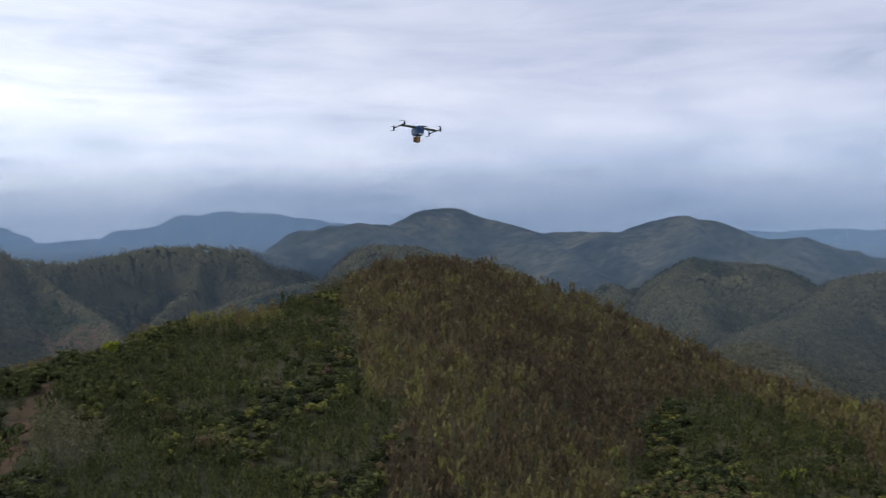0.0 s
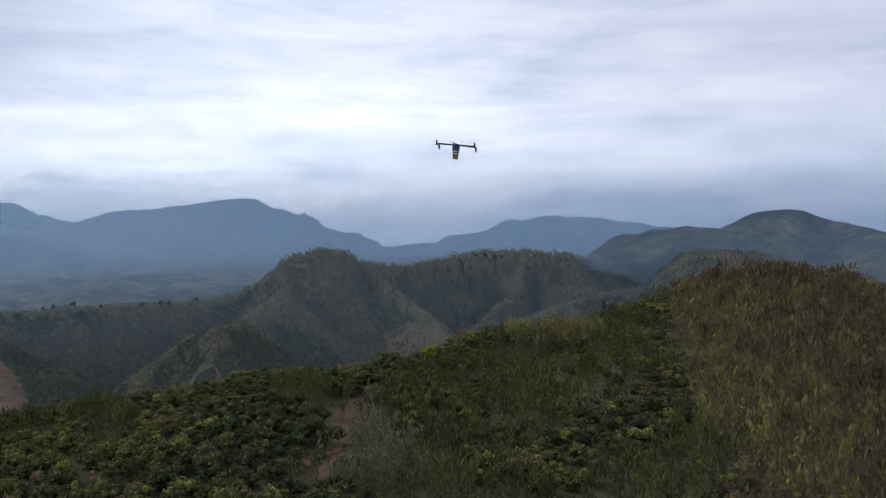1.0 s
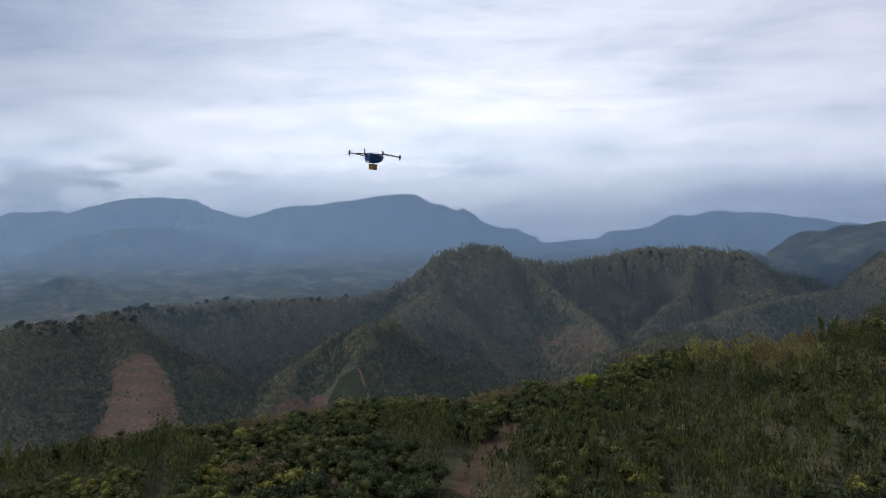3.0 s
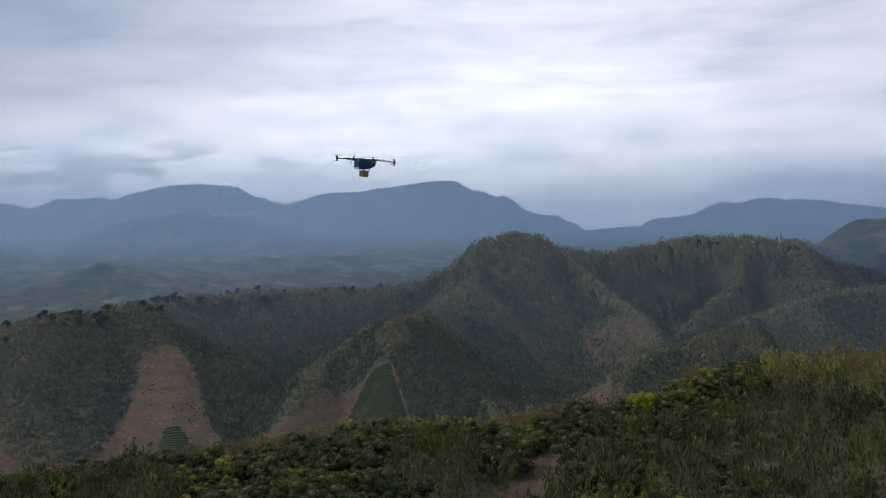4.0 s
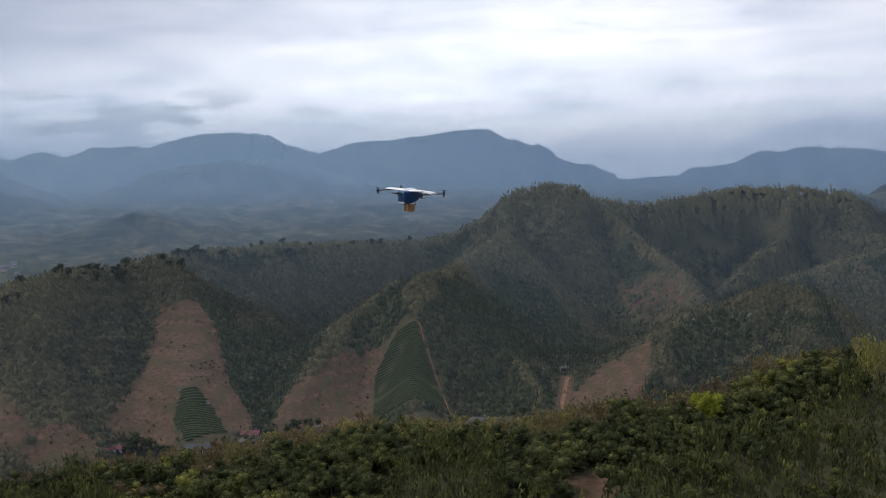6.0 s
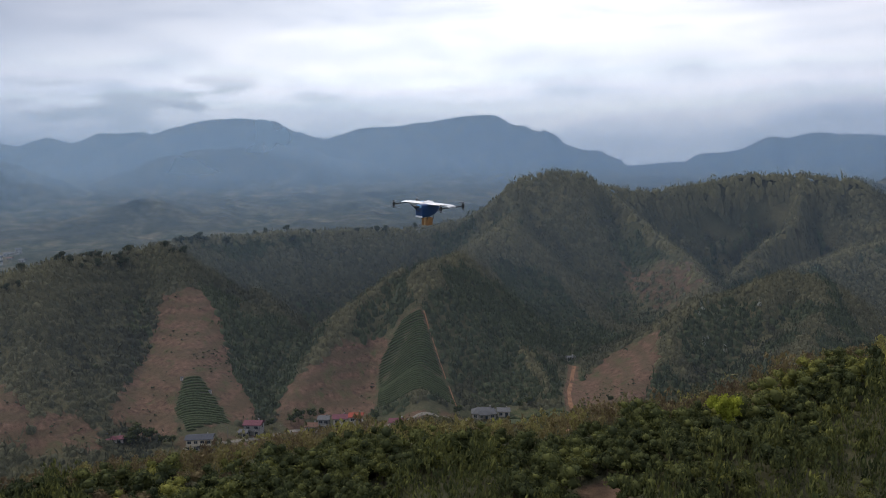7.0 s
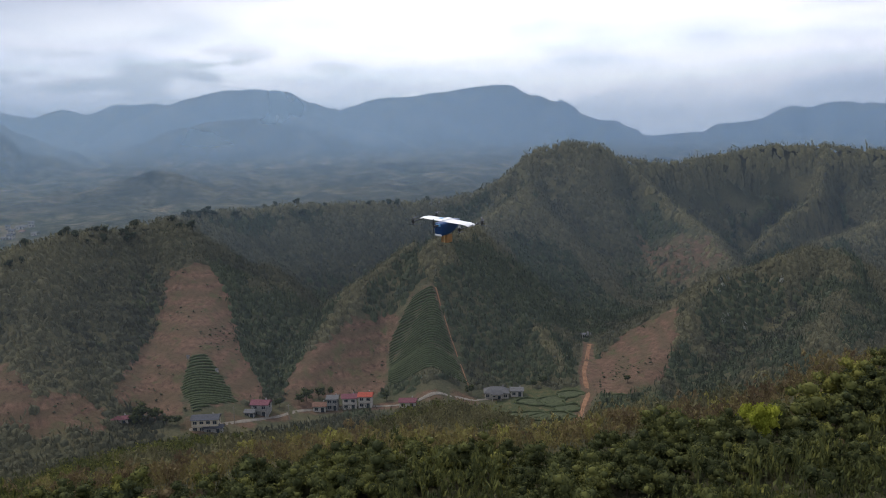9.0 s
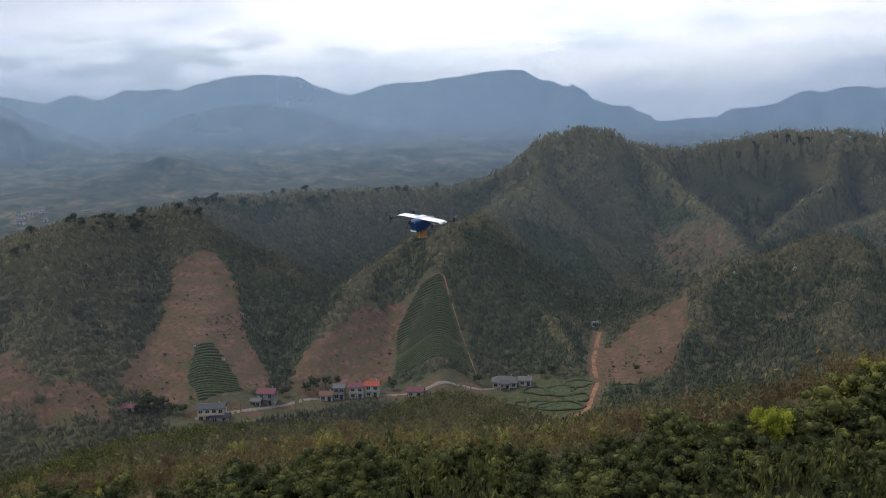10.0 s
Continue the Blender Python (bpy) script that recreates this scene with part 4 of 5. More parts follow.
def part(name, bm, mat, parent, label=""):
    me = bpy.data.meshes.new(name)
    bm.to_mesh(me)
    bm.free()
    me.materials.append(mat)
    ob = new(name, me)
    ob.parent = parent
    if label:
        tagged(ob, label)
    return ob


def loft(bm, sections):
    """Skin through rings of points, closed at both ends."""
    rings = [[bm.verts.new(p) for p in ring] for ring in sections]
    n = len(rings[0])
    for a, b in zip(rings[:-1], rings[1:]):
        for i in range(n):
            bm.faces.new((a[i], a[(i + 1) % n], b[(i + 1) % n], b[i]))
    bm.faces.new(rings[0][::-1])
    bm.faces.new(rings[-1])
    bmesh.ops.recalc_face_normals(bm, faces=bm.faces)
    return bm


def smooth(ob, angle=40):
    for p in ob.data.polygons:
        p.use_smooth = True
    ob.data.set_sharp_from_angle(angle=radians(angle))
    return ob


def tube(bm, a, b, r, r2=None, seg=12):
    a, b = Vector(a), Vector(b)
    m = Matrix.Translation((a + b) / 2) @ (b - a).to_track_quat("Z", "Y").to_matrix().to_4x4()
    bmesh.ops.create_cone(bm, cap_ends=True, segments=seg, radius1=r, radius2=r if r2 is None else r2, depth=(b - a).length, matrix=m)
    return bm


def box(bm, cx, cy, cz, sx, sy, sz, bevel=0.0, turn=None):
    m = Matrix.Translation((cx, cy, cz)) @ (turn or Matrix()) @ Matrix.Diagonal((sx, sy, sz, 1))
    made = bmesh.ops.create_cube(bm, size=1, matrix=m)
    if bevel:
        edges = {e for v in made["verts"] for e in v.link_edges}
        bmesh.ops.bevel(bm, geom=list(edges), offset=bevel, segments=2, affect="EDGES", profile=0.7)
    return bm


def wing_ring(x):
    """The deck's cross-section at x: a flat wing, thicker in the middle, its tips turned down."""
    ax = abs(x)
    chord = 0.37 - 0.04 * ax / 0.78
    thick = 0.036 - 0.010 * ax / 0.78
    drop = -0.035 * max(0, (ax - 0.66) / 0.12) ** 2
    back = -0.02 * ax
    ring = []
    for k in range(14):
        u = 2 * math.pi * k / 14
        ring.append((x, back + 0.5 * chord * math.cos(u), 0.06 + drop + thick * math.sin(u) * (1.15 if math.sin(u) > 0 else 0.6) * (1 - 0.35 * math.cos(u))))
    return ring


def body_ring(y, width, top, bottom, corner=0.3):
    ring = []
    for k in range(16):
        u = 2 * math.pi * (k + 0.5) / 16
        c, s = math.cos(u), math.sin(u)
        px = math.copysign(abs(c) ** corner, c) * width / 2
        pz = (top + bottom) / 2 + math.copysign(abs(s) ** corner, s) * (top - bottom) / 2
        ring.append((px * (1 - 0.16 * (top - pz) / max(0.01, top - bottom)), y, pz))
    return ring


def propeller(radius):
    """A two-bladed propeller about its own z axis, with twisted, tapering blades."""
    bm = bmesh.new()
    tube(bm, (0, 0, -0.012), (0, 0, 0.016), 0.022)
    for side in (1, -1):
        rings = []
        for i in range(7):
            f = i / 6
            r = 0.02 + (radius - 0.02) * f
            c = 0.020 + 0.026 * math.sin(math.pi * min(1, f * 1.15) ** 0.7) * (1 - 0.5 * f)
            a = radians(26 - 18 * f)
            ring = []
            for u, w in ((-0.5, 0), (0, 0.06), (0.5, 0), (0, -0.03)):
                ring.append((side * r, side * u * c * math.cos(a), u * c * math.sin(a) + w * c + 0.008))
            rings.append(ring)
        loft(bm, rings)
    return bm


def make_drone():
    drone = new("delivery_drone")
    tagged(drone, "white-winged blue delivery drone carrying a parcel in flight", "drone")
    bm = loft(bmesh.new(), [wing_ring(x) for x in (-0.78, -0.74, -0.68, -0.6, -0.45, -0.25, -0.08, 0.08, 0.25, 0.45, 0.6, 0.68, 0.74, 0.78)])
    deck = smooth(part("wing_deck", bm, WHITE, drone, "glossy white wing deck"))
    bm = loft(bmesh.new(), [[(x * w, y, z) for x, z in ((-1, 0.075), (1, 0.075), (0.8, h), (-0.8, h))] for y, w, h in ((-0.18, 0.05, 0.095), (-0.1, 0.09, 0.12), (0.08, 0.09, 0.125), (0.16, 0.05, 0.095))])
    part("hatch", bm, WHITE, deck)
    bm = box(bmesh.new(), -0.16, -0.03, 0.106, 0.11, 0.12, 0.006, 0.002)
    part("marking", bm, PALE_BLUE, deck, "pale blue marking")
    body = smooth(part("fuselage", loft(bmesh.new(), [body_ring(-0.40, 0.235, 0.05, -0.27), body_ring(-0.36, 0.27, 0.06, -0.285), body_ring(-0.05, 0.285, 0.065, -0.28), body_ring(0.18, 0.26, 0.06, -0.23), body_ring(0.36, 0.19, 0.05, -0.145), body_ring(0.47, 0.10, 0.03, -0.06), body_ring(0.50, 0.05, 0.012, -0.03)]), BLUE, drone, "deep blue fuselage"))
    part("label_plate", box(bmesh.new(), 0, -0.392, -0.255, 0.20, 0.03, 0.045, 0.006), WHITE, body, "white plate")
    part("tail_panel", box(bmesh.new(), 0, -0.402, 0.005, 0.15, 0.012, 0.07, 0.004), PALE_BLUE, body, "pale blue panel")
    nose = bmesh.new()
    bmesh.ops.create_uvsphere(nose, u_segments=14, v_segments=10, radius=0.045, matrix=pose(0, 0.40, -0.13))
    smooth(part("camera_ball", nose, CARBON, drone, "black camera ball"))
    # pusher motor behind
    part("tail_motor", tube(tube(bmesh.new(), (0, -0.36, 0.0), (0, -0.52, 0.0), 0.024), (0, -0.50, 0.0), (0, -0.58, 0.0), 0.036), CARBON, drone)
    pusher = part("tail_propeller", propeller(0.20), CARBON, drone)
    rotors = []
    for sx in (-1, 1):
        bm = tube(bmesh.new(), (sx * 0.75, -0.52, 0.02), (sx * 0.75, 0.52, 0.02), 0.017)
        boom = part("boom", bm, CARBON, drone, "black carbon boom")
        part("boom_clamp", box(bmesh.new(), sx * 0.75, -0.02, 0.03, 0.06, 0.14, 0.05, 0.01), CARBON, boom)
        for sy in (-1, 1):
            pod = part("motor_pod", tube(tube(bmesh.new(), (sx * 0.75, sy * 0.5, -0.055), (sx * 0.75, sy * 0.5, 0.09), 0.026), (sx * 0.75, sy * 0.5, -0.01), (sx * 0.75, sy * 0.5, 0.05), 0.04), CARBON, drone)
            for z in (-0.06, 0.07):
                part("motor_bell", tube(bmesh.new(), (sx * 0.75, sy * 0.5, z), (sx * 0.75, sy * 0.5, z + 0.022), 0.034), STEEL, pod, "grey metal motor bell")
            for z, way in ((0.10, 1), (-0.07, -1)):
                rotors.append((part("propeller", propeller(0.24), CARBON, drone), sx * 0.75, sy * 0.5, z, way * sx * sy))
    # skids and the slung parcel
    for sx in (-1, 1):
        for y in (-0.16, 0.10):
            part("parcel_hook", tube(bmesh.new(), (sx * 0.095, y, -0.24), (sx * 0.104, y, -0.345), 0.008), CARBON, drone)
    parcel = part("parcel", box(bmesh.new(), 0, -0.03, -0.405, 0.20, 0.21, 0.2, 0.006), CARD, drone, "brown cardboard parcel")
    part("tape", box(bmesh.new(), 0, -0.03, -0.405, 0.045, 0.214, 0.204, 0.002), TAPE, parcel)
    return drone, rotors, pusher


drone, rotors, pusher = make_drone()
# seconds, place, nose up, right side down, heading
FLIGHT = [
    (0, -1.04, 30.56, 203.79, -5, 6, 27),
    (0.5, -7.90, 39.44, 203.24, -5, 6, 25),
    (1, -15.62, 49.29, 202.93, -5, 6, 17),
    (1.5, -22.73, 58.09, 202.64, -4, 5, 9),
    (2, -28.86, 67.11, 202.09, -4, 5, 3),
    (3.5, -47.56, 97.25, 201.06, -3, 5, 0),
    (4, -53.56, 107.55, 200.64, -2, 5, 0),
    (4.5, -59.49, 117.54, 200.21, -1, 5, 1),
    (5, -63.02, 123.56, 199.78, 0, 5, 1),
    (5.5, -64.64, 126.56, 199.38, 0, 5, 2),
    (6, -66.13, 129.08, 198.97, 0, 4, 3),
    (7.5, -70.76, 137.08, 198.33, 1, 3, 4),
    (8, -72.58, 140.25, 198.12, 2, 3, 4),
    (8.5, -74.20, 143.05, 197.92, 3, 4, 4),
    (9, -75.56, 145.29, 197.88, 4, 4, 3),
    (9.5, -77.49, 148.05, 197.82, 4, 4, 3),
    (10, -79.39, 150.73, 197.71, 3, 4, 3),
]


# ---------------------------------------------------------------- the village, lanes and tea
PLASTER = plain("pale_plaster", (0.42, 0.39, 0.34), 0.85, 0, 0.12, 0.8)
CREAM = plain("cream_plaster", (0.50, 0.44, 0.33), 0.85, 0, 0.12, 0.8)
GREY_WALL = plain("grey_render", (0.24, 0.235, 0.22), 0.9, 0, 0.2, 0.8)
GLASS = plain("dark_window", (0.03, 0.04, 0.05), 0.12, 0, 0.2, 2)
CONCRETE = plain("concrete", (0.17, 0.155, 0.13), 0.9, 0, 0.25, 0.5)
DIRT = plain("packed_red_earth", (0.20, 0.112, 0.066), 0.95, 0, 0.3, 0.4)
HEDGE = plain("tea_leaves", (0.046, 0.058, 0.026), 0.8, 0, 0.4, 1.2)
CROP = plain("green_crop", (0.050, 0.060, 0.030), 0.9, 0, 0.35, 0.6)
ROOFS = {"blue": plain("slate_blue_roof", (0.060, 0.064, 0.075), 0.9, 0, 0.2, 1.5), "purple": plain("maroon_roof", (0.13, 0.055, 0.066), 0.9, 0, 0.2, 1.5),
         "red": plain("red_roof", (0.27, 0.065, 0.045), 0.9, 0, 0.2, 1.5), "brown": plain("brown_tile_roof", (0.13, 0.075, 0.055), 0.8, 0, 0.25, 1.5), "pale": plain("white_sheet_roof", (0.75, 0.75, 0.73), 0.8, 0, 0.1, 1.5), "grey": plain("grey_tile_roof", (0.095, 0.097, 0.10), 0.75, 0, 0.2, 1.5)}


def level(x, y):
    return float(land(np.array([float(x)]), np.array([float(y)]))[0])


def gable_roof(w, d, z, rise, eave, hip=0.0):
    """A ridged roof with thickness, hipped at the ends by the given length."""
    bm = bmesh.new()
    hw, hd = w / 2 + eave, d / 2 + eave
    for dz in (0.0, 0.18):
        pts = [(-hw, -hd, z + dz), (hw, -hd, z + dz), (hw, hd, z + dz), (-hw, hd, z + dz), (-hw + hip, 0, z + rise + dz), (hw - hip, 0, z + rise + dz)]
        v = [bm.verts.new(p) for p in pts]
        for f in ((0, 1, 5, 4), (2, 3, 4, 5), (3, 0, 4), (1, 2, 5)):
            bm.faces.new([v[i] for i in f] if dz else [v[i] for i in f][::-1])
    bm.verts.ensure_lookup_table()
    for i in range(4):
        j = (i + 1) % 4
        bm.faces.new((bm.verts[i], bm.verts[j], bm.verts[6 + j], bm.verts[6 + i]))
    return bm


def house(x, y, yaw, w, d, storeys, roof, wall, label, rise=1.5, hip=0.0, porch=False):
    w, d, rise = w * 0.84, d * 0.84, rise * 0.9
    z = min(level(x + a, y + b) for a in (-4, 0, 4) for b in (-4, 0, 4)) - 0.3
    ob = new("house")
    ob.matrix_world = pose(x, y, z, 0, 0, yaw)
    tagged(ob, label, "house", "village houses")
    h = 0.5 + 2.75 * storeys
    bm = box(bmesh.new(), 0, 0, h / 2 - 1, w, d, h + 2, 0.03)
    for s in range(1, storeys):
        box(bm, 0, 0, 0.5 + 2.75 * s, w + 0.16, d + 0.16, 0.22)
    part("wall", bm, wall, ob)
    part("roof", gable_roof(w, d, h, rise, 0.55, hip), ROOFS[roof], ob)
    part("chimney", box(bmesh.new(), w * 0.28, d * 0.12, h + rise, 0.6, 0.6, 1.4, 0.03), GREY_WALL, ob)
    bays = max(2, int(w / 2.75))
    for s in range(storeys):
        for b in range(bays):
            bx = (b + 0.5) / bays * w - w / 2
            if s == 0 and b == bays // 2:
                door = part("door", box(bmesh.new(), bx, -d / 2 - 0.02, 1.65, 1.5, 0.1, 2.3, 0.02), GLASS, ob)
                part("door_frame", box(box(box(bmesh.new(), bx - 0.83, -d / 2 - 0.05, 1.7, 0.14, 0.16, 2.5), bx + 0.83, -d / 2 - 0.05, 1.7, 0.14, 0.16, 2.5), bx, -d / 2 - 0.05, 2.93, 1.8, 0.16, 0.14), PLASTER, door)
                continue
            window = part("window", box(bmesh.new(), bx, -d / 2 - 0.02, 2.0 + 2.75 * s, 1.6, 0.08, 1.45, 0.01), GLASS, ob)
            part("sill", box(bmesh.new(), bx, -d / 2 - 0.1, 1.2 + 2.75 * s, 1.9, 0.24, 0.1), PLASTER, window)
            part("mullion", box(bmesh.new(), bx, -d / 2 - 0.07, 2.0 + 2.75 * s, 0.08, 0.06, 1.45), PLASTER, window)
    for side in (-1, 1):
        part("window", box(bmesh.new(), side * (w / 2 + 0.02), 0, 2.0 + 2.75 * (storeys - 1), 0.08, 1.4, 1.4, 0.01), GLASS, ob)
    if porch:
        porch_ob = part("porch", gable_roof(5.0, 3.4, 3.5, 1.7, 0.3), ROOFS[roof], ob)
        porch_ob.location = (0, -d / 2 - 1.2, 0)
        for cx in (-2.1, 2.1):
            c = part("column", tube(bmesh.new(), (cx, -1.4, -0.5), (cx, -1.4, 3.5), 0.2), PLASTER, porch_ob)
        part("arch", box(bmesh.new(), 0, -1.4, 3.3, 4.4, 0.3, 0.7, 0.03), PLASTER, porch_ob)
    elif storeys > 1:
        bal = part("balcony", box(bmesh.new(), -w * 0.1, -d / 2 - 0.6, 3.62, w * 0.7, 1.2, 0.2, 0.02), PLASTER, ob)
        part("railing", box(bmesh.new(), -w * 0.1, -d / 2 - 1.15, 4.15, w * 0.7, 0.08, 0.9), wall, bal)
    return ob


def ribbon(name, line, width, mat, label, lift=0.12):
    """A lane of the given width draped over the ground."""
    pts = []
    for (ax, ay), (bx, by) in zip(line[:-1], line[1:]):
        n = max(2, int(math.hypot(bx - ax, by - ay) / 2.0))
        pts += [(ax + (bx - ax) * i / n, ay + (by - ay) * i / n) for i in range(n)]
    pts.append(line[-1])
    for _ in range(6):
        pts = [pts[0]] + [((a[0] + b[0] * 2 + c[0]) / 4, (a[1] + b[1] * 2 + c[1]) / 4) for a, b, c in zip(pts[:-2], pts[1:-1], pts[2:])] + [pts[-1]]
    bm, rows = bmesh.new(), []
    for i, (x, y) in enumerate(pts):
        a, b = pts[max(0, i - 1)], pts[min(len(pts) - 1, i + 1)]
        dx, dy = b[0] - a[0], b[1] - a[1]
        n = math.hypot(dx, dy) or 1
        ww = width * (0.5 + 0.07 * math.sin(i * 1.7) + 0.05 * math.sin(i * 0.6))
        row = []
        for k in (-1.15, -1, 0, 1, 1.15):
            px, py = x - dy / n * k * ww, y + dx / n * k * ww
            row.append(bm.verts.new((px, py, level(px, py) + (lift if abs(k) <= 1 else -0.4))))
        rows.append(row)
    for a, b in zip(rows[:-1], rows[1:]):
        for k in range(4):
            bm.faces.new((a[k], a[k + 1], b[k + 1], b[k]))
    ob = part(name, bm, mat, None)
    return tagged(ob, label, "road", kind="structure")


def hedge(name, pts, width, height, label, category, group, rng):
    """A clipped row of bushes along a line on the ground."""
    bm, rows = bmesh.new(), []
    for i, (x, y) in enumerate(pts):
        a, b = pts[max(0, i - 1)], pts[min(len(pts) - 1, i + 1)]
        dx, dy = b[0] - a[0], b[1] - a[1]
        n = math.hypot(dx, dy) or 1
        z = level(x, y)
        hh = height * rng.uniform(0.8, 1.15) * (0.35 if i in (0, len(pts) - 1) else 1)
        row = []
        for k, f in ((-0.5, -0.3), (-0.46, 0.62), (-0.15, 1.0), (0.2, 1.0), (0.46, 0.6), (0.5, -0.3)):
            kk = k * width * rng.uniform(0.88, 1.12)
            row.append(bm.verts.new((x - dy / n * kk, y + dx / n * kk, z + f * hh)))
        rows.append(row)
    for a, b in zip(rows[:-1], rows[1:]):
        for k in range(5):
            bm.faces.new((a[k], a[k + 1], b[k + 1], b[k]))
    bm.faces.new(rows[0])
    bm.faces.new(rows[-1][::-1])
    return tagged(part(name, bm, HEDGE, None), label, category, group)


def tea_field(outline, up, step, rng):
    """Rows of tea across the slope within an outline; up is the way uphill in plan."""
    n = math.hypot(*up)
    ux, uy = up[0] / n, up[1] / n
    vx, vy = -uy, ux
    cx, cy = sum(p[0] for p in outline) / len(outline), sum(p[1] for p in outline) / len(outline)
    for k in range(-40, 41):
        s = np.arange(-50, 50, 1.4)
        wob = k * step + 0.6 * np.sin(s / 11 + 0.5) + 0.25 * np.sin(s / 3.7 + k * 0.3)
        px, py = cx + ux * wob + vx * s, cy + uy * wob + vy * s
        good = inside(px, py, outline, 0.1) > 0.95
        if good.sum() < 4:
            continue
        i0, i1 = np.where(good)[0][[0, -1]]
        hedge("tea_row", list(zip(px[i0:i1 + 1], py[i0:i1 + 1])), step * 0.78, 0.8, "clipped dark green row of tea bushes on the slope", "tea hedge", "tea rows", rng)


def plot(cx, cy, rx, ry, turn, rng):
    """A small walled plot of green crop with a hedge round it."""
    bm = bmesh.new()
    ring = []
    for i in range(22):
        a = 2 * math.pi * i / 22
        r = 1 + 0.2 * math.sin(2 * a + cy) + 0.14 * math.sin(3 * a + cx) + 0.06 * math.sin(5 * a + cx)
        px, py = rx * r * math.cos(a), ry * r * math.sin(a)
        ring.append((cx + px * math.cos(turn) - py * math.sin(turn), cy + px * math.sin(turn) + py * math.cos(turn)))
    top = max(level(*p) for p in ring) * 0.5 + level(cx, cy) * 0.5 + 0.15
    up = [bm.verts.new((x, y, top + 0.05 * rng.uniform(-1, 1))) for x, y in ring]
    low = [bm.verts.new((x, y, level(x, y) - 0.8)) for x, y in ring]
    mid = bm.verts.new((cx, cy, top + 0.1))
    for i in range(22):
        j = (i + 1) % 22
        bm.faces.new((mid, up[i], up[j]))
        bm.faces.new((up[i], low[i], low[j], up[j]))
    tagged(part("crop_plot", bm, CROP, None), "small terraced plot of green crops in the valley", "field", "terraced plots")
    hedge("field_hedge", ring + [ring[0]], 1.1, 0.9, "low dark hedge round a terraced plot", "hedge", "field hedges", rng)


def valley_tree(x, y, s, mesh, trunk):
    tree = new("tree")
    tree.matrix_world = pose(x, y, level(x, y), 0, 0, (x * 37) % 360)
    tagged(tree, "large dark evergreen tree beside the village", "tree", "village trees")
    c = new("crown", mesh)
    c.parent, c.scale = tree, (s, s, s * 1.05)
    t = new("trunk", trunk)
    t.parent, t.scale = tree, (s, s, s)


def pole(x, y, h=8.0):
    ob = new("utility_pole")
    ob.matrix_world = pose(x, y, level(x, y) - 0.3, 0, 0, 35)
    tagged(ob, "grey concrete utility pole beside the lane", "utility pole", "utility poles")
    part("post", tube(bmesh.new(), (0, 0, 0), (0, 0, h), 0.17, 0.11), CONCRETE, ob)
    part("crossarm", box(bmesh.new(), 0, 0, h - 0.7, 1.8, 0.12, 0.12, 0.01), CONCRETE, ob)


def hut(x, y):
    ob = new("field_hut")
    ob.matrix_world = pose(x, y, level(x, y) - 0.2, 0, 0, 40)
    tagged(ob, "tiny white field hut on the slope", "hut", "field huts")
    part("wall", box(bmesh.new(), 0, 0, 0.6, 1.2, 1.1, 1.4, 0.03), PLASTER, ob)
    part("roof", gable_roof(1.2, 1.1, 1.3, 0.4, 0.15), ROOFS["grey"], ob)
    part("door", box(bmesh.new(), 0, -0.56, 0.6, 0.6, 0.06, 1.1, 0.01), GREY_WALL, ob)


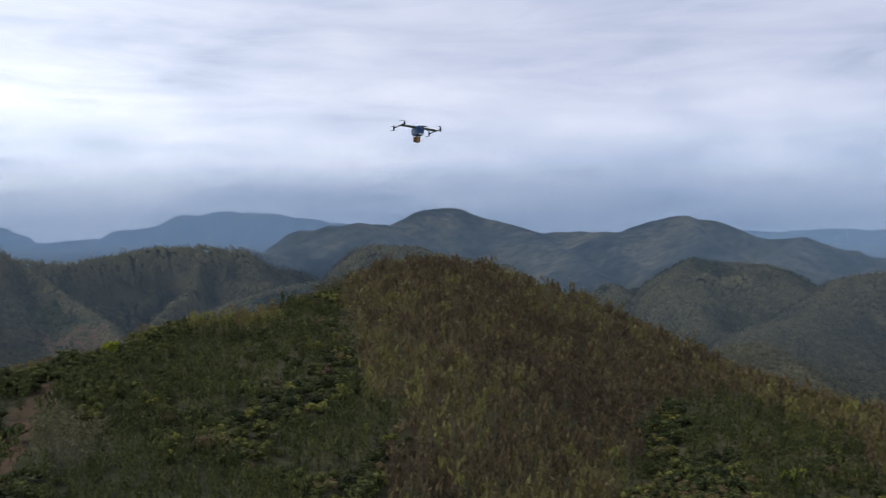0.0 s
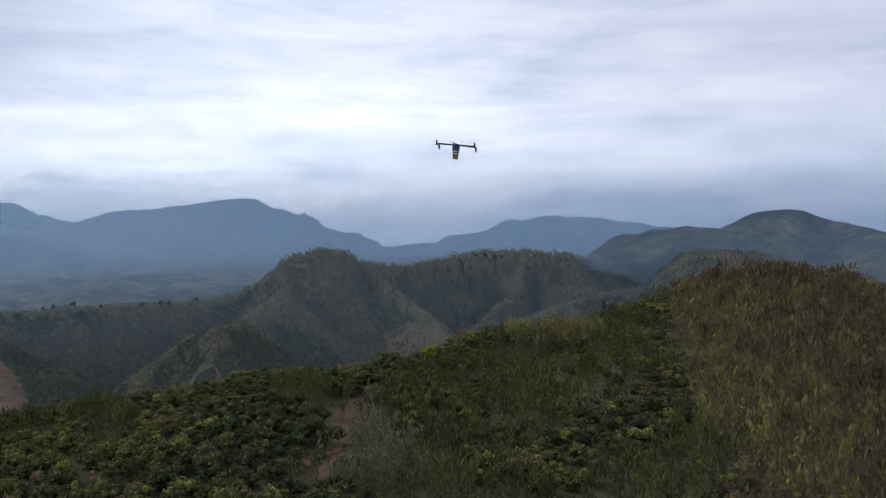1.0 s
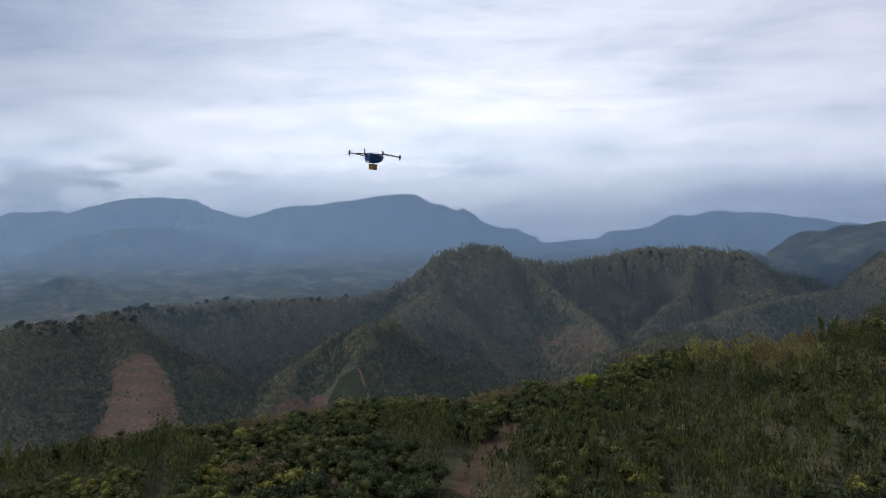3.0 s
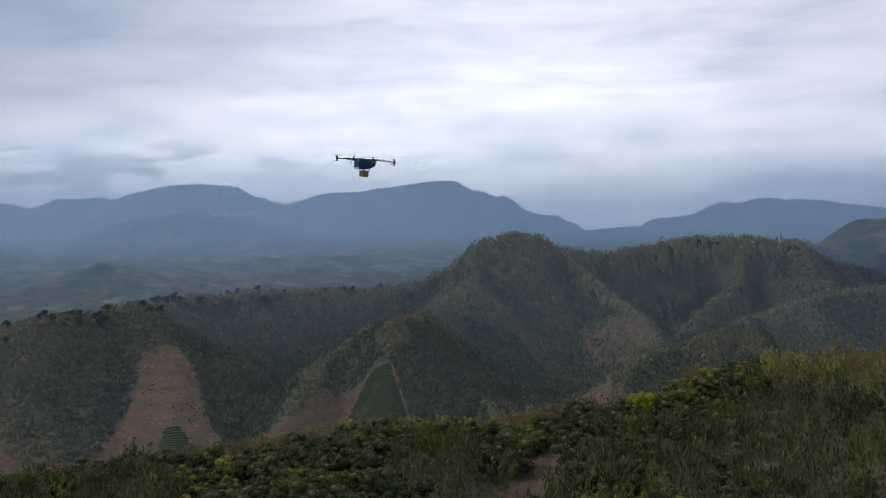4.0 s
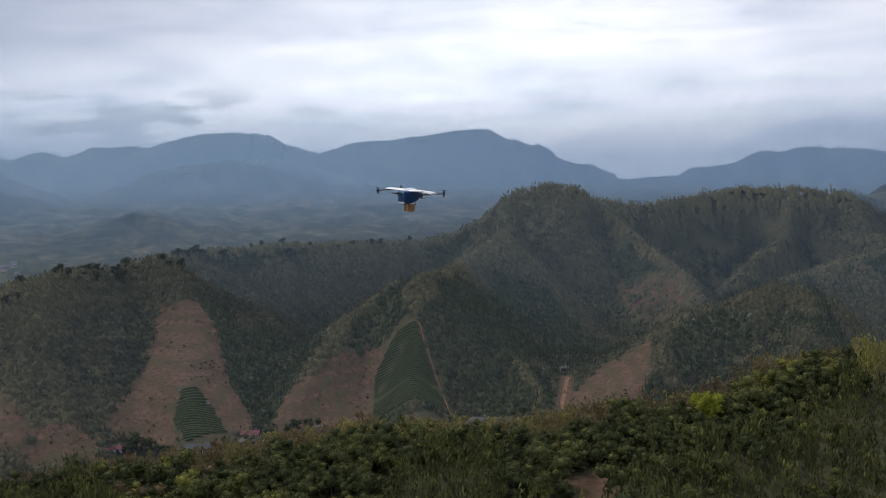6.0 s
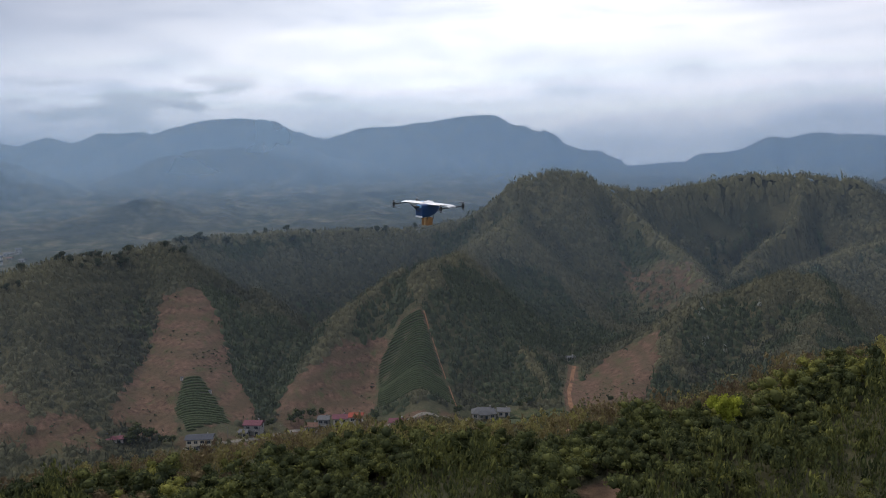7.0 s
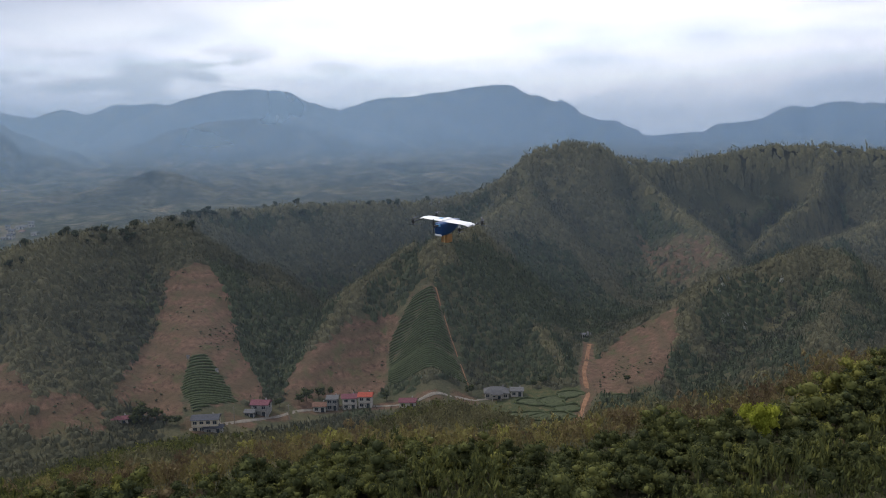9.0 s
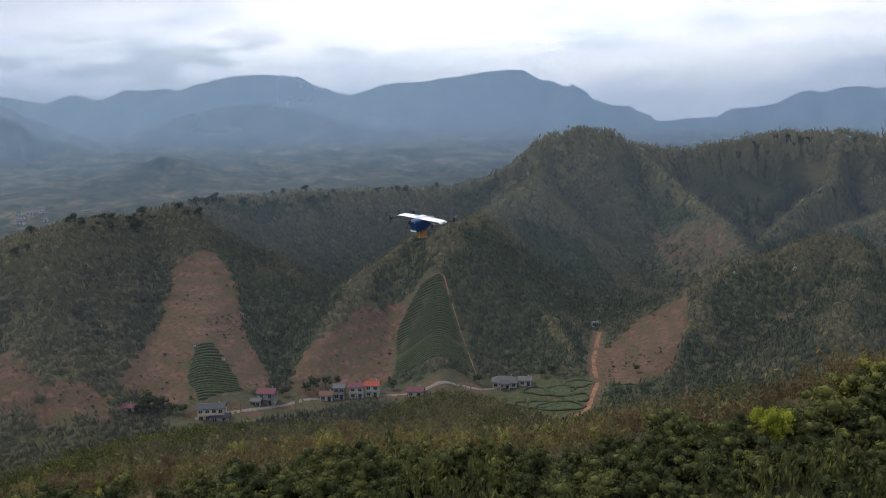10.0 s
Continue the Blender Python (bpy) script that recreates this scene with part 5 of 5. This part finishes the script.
def make_village():
    rng = np.random.RandomState(12)
    house(-371.6, 330.1, 46, 13.5, 8, 2, 'blue', CREAM, 'cream two-storey farmhouse with a slate-blue roof', rise=1.2)
    house(-367.5, 331.2, 46, 9.5, 4.5, 1, 'blue', GREY_WALL, 'low shed with a slate-blue roof beside the farmhouse', rise=0.9)
    house(-371.2, 359.8, 36, 9.5, 8, 2, 'purple', GREY_WALL, 'grey two-storey house with a maroon roof')
    house(-371.2, 353.5, 36, 5, 5, 1, 'grey', GREY_WALL, 'small grey shed beside the maroon-roofed house', rise=1.0)
    house(-356.8, 383.3, 40, 7, 6, 1, 'brown', PLASTER, 'small whitewashed house with a brown tiled roof')
    house(-353.7, 388.8, 40, 6, 7, 2, 'grey', GREY_WALL, 'narrow grey two-storey house', rise=1.0)
    house(-347.6, 394.1, 44, 8, 7, 2, 'purple', PLASTER, 'white two-storey house with a maroon roof')
    house(-342.4, 399.7, 38, 7.5, 7, 2, 'red', PLASTER, 'white two-storey house with a bright red roof')
    house(-323.3, 409.0, 38, 9, 6, 1, 'purple', PLASTER, 'low white house with a maroon roof')
    house(-303.1, 452.2, 38, 14, 8, 1, 'grey', PLASTER, 'long white house with a grey hipped roof and porch', rise=2.6, hip=3.5, porch=True)
    house(-296.2, 459.8, 38, 7, 7, 1, 'grey', PLASTER, 'white side wing with a grey roof', rise=0.9)
    house(-319.4, 565.3, 44, 6, 4, 1, 'grey', PLASTER, 'small white hut with a grey roof beside the track', rise=0.8)
    house(-401.4, 306.2, 50, 8, 5, 1, 'purple', PLASTER, 'low house with a maroon roof among trees', rise=1.0)
    house(-1131, 557, 30, 7, 8, 1, 'grey', PLASTER, 'pale house in the far valley')
    house(-1151, 574, 47, 8, 8, 2, 'blue', PLASTER, 'pale house in the far valley')
    house(-1171, 592, 64, 9, 8, 1, 'grey', PLASTER, 'pale house in the far valley')
    house(-1191, 609, 41, 7, 8, 2, 'grey', PLASTER, 'pale house in the far valley')
    house(-1226, 587, 58, 8, 8, 1, 'grey', PLASTER, 'pale house in the far valley')
    house(-1128, 563, 35, 9, 8, 2, 'blue', PLASTER, 'pale house in the far valley')
    house(-1146, 585, 52, 7, 8, 1, 'brown', PLASTER, 'pale house in the far valley')
    house(-1165, 605, 69, 8, 8, 2, 'grey', PLASTER, 'pale house in the far valley')
    house(-1194, 600, 46, 9, 8, 1, 'grey', PLASTER, 'pale house in the far valley')
    house(-1222, 599, 63, 7, 8, 2, 'blue', PLASTER, 'pale house in the far valley')
    house(-1118, 588, 40, 8, 8, 1, 'grey', PLASTER, 'pale house in the far valley')
    plot(-266.8, 447.4, 9, 6, 0.7, rng)
    plot(-276.7, 441.0, 8, 5, 0.7, rng)
    plot(-277.3, 463.6, 8, 6, 0.7, rng)
    plot(-265.6, 459.7, 5, 5, 0.7, rng)
    plot(-276.0, 476.9, 7, 5, 0.7, rng)
    plot(-285.2, 455.8, 7, 4.5, 0.7, rng)
    plot(-250.3, 481.5, 8, 4.5, 0.7, rng)
    hut(-418.0, 352.3)
    hut(-403.5, 358.6)
    hut(-323.5, 716.0)
    pole(-358.6, 365.8)
    pole(-368.0, 342.3)
    ribbon("lane", LANE, 1.9, CONCRETE, "narrow pale concrete lane through the village")
    ribbon("dirt_track", TRACK, 2.1, DIRT, "winding reddish dirt track up the valley")
    ribbon("footpath", TEA_PATH, 0.55, DIRT, "narrow dirt footpath beside the tea rows", 0.25)
    tea_field(TEA[0], (-28, 12), 1.9, rng)
    tea_field(TEA[1], (-40, 44), 1.75, rng)
    crown_v, crown_f = broad_crown(411, 300, 8, 0.12)
    crown_me = mesh_of("crown", crown_v, crown_f.reshape(-1), 3, [LEAF], True, np.full(len(crown_v), 0.22))
    trunk = trunk_mesh()
    for x, y, s in VILLAGE_TREES:
        valley_tree(x, y, s * rng.uniform(0.8, 1.1), crown_me, trunk)


make_village()


def motions():
    walk(drone, [(t, pose(x, y, z, up, roll, yaw)) for t, x, y, z, up, roll, yaw in FLIGHT])
    for n, (ob, x, y, z, way) in enumerate(rotors):
        walk(ob, [(k / 30, pose(x, y, z, 0, 0, way * (77 * k + 37 * n))) for k in range(301)])
    walk(pusher, [(k / 30, pose(0, -0.585, 0, 90, 0, 0) @ pose(0, 0, 0, 0, 0, 71 * k)) for k in range(301)])


motions()
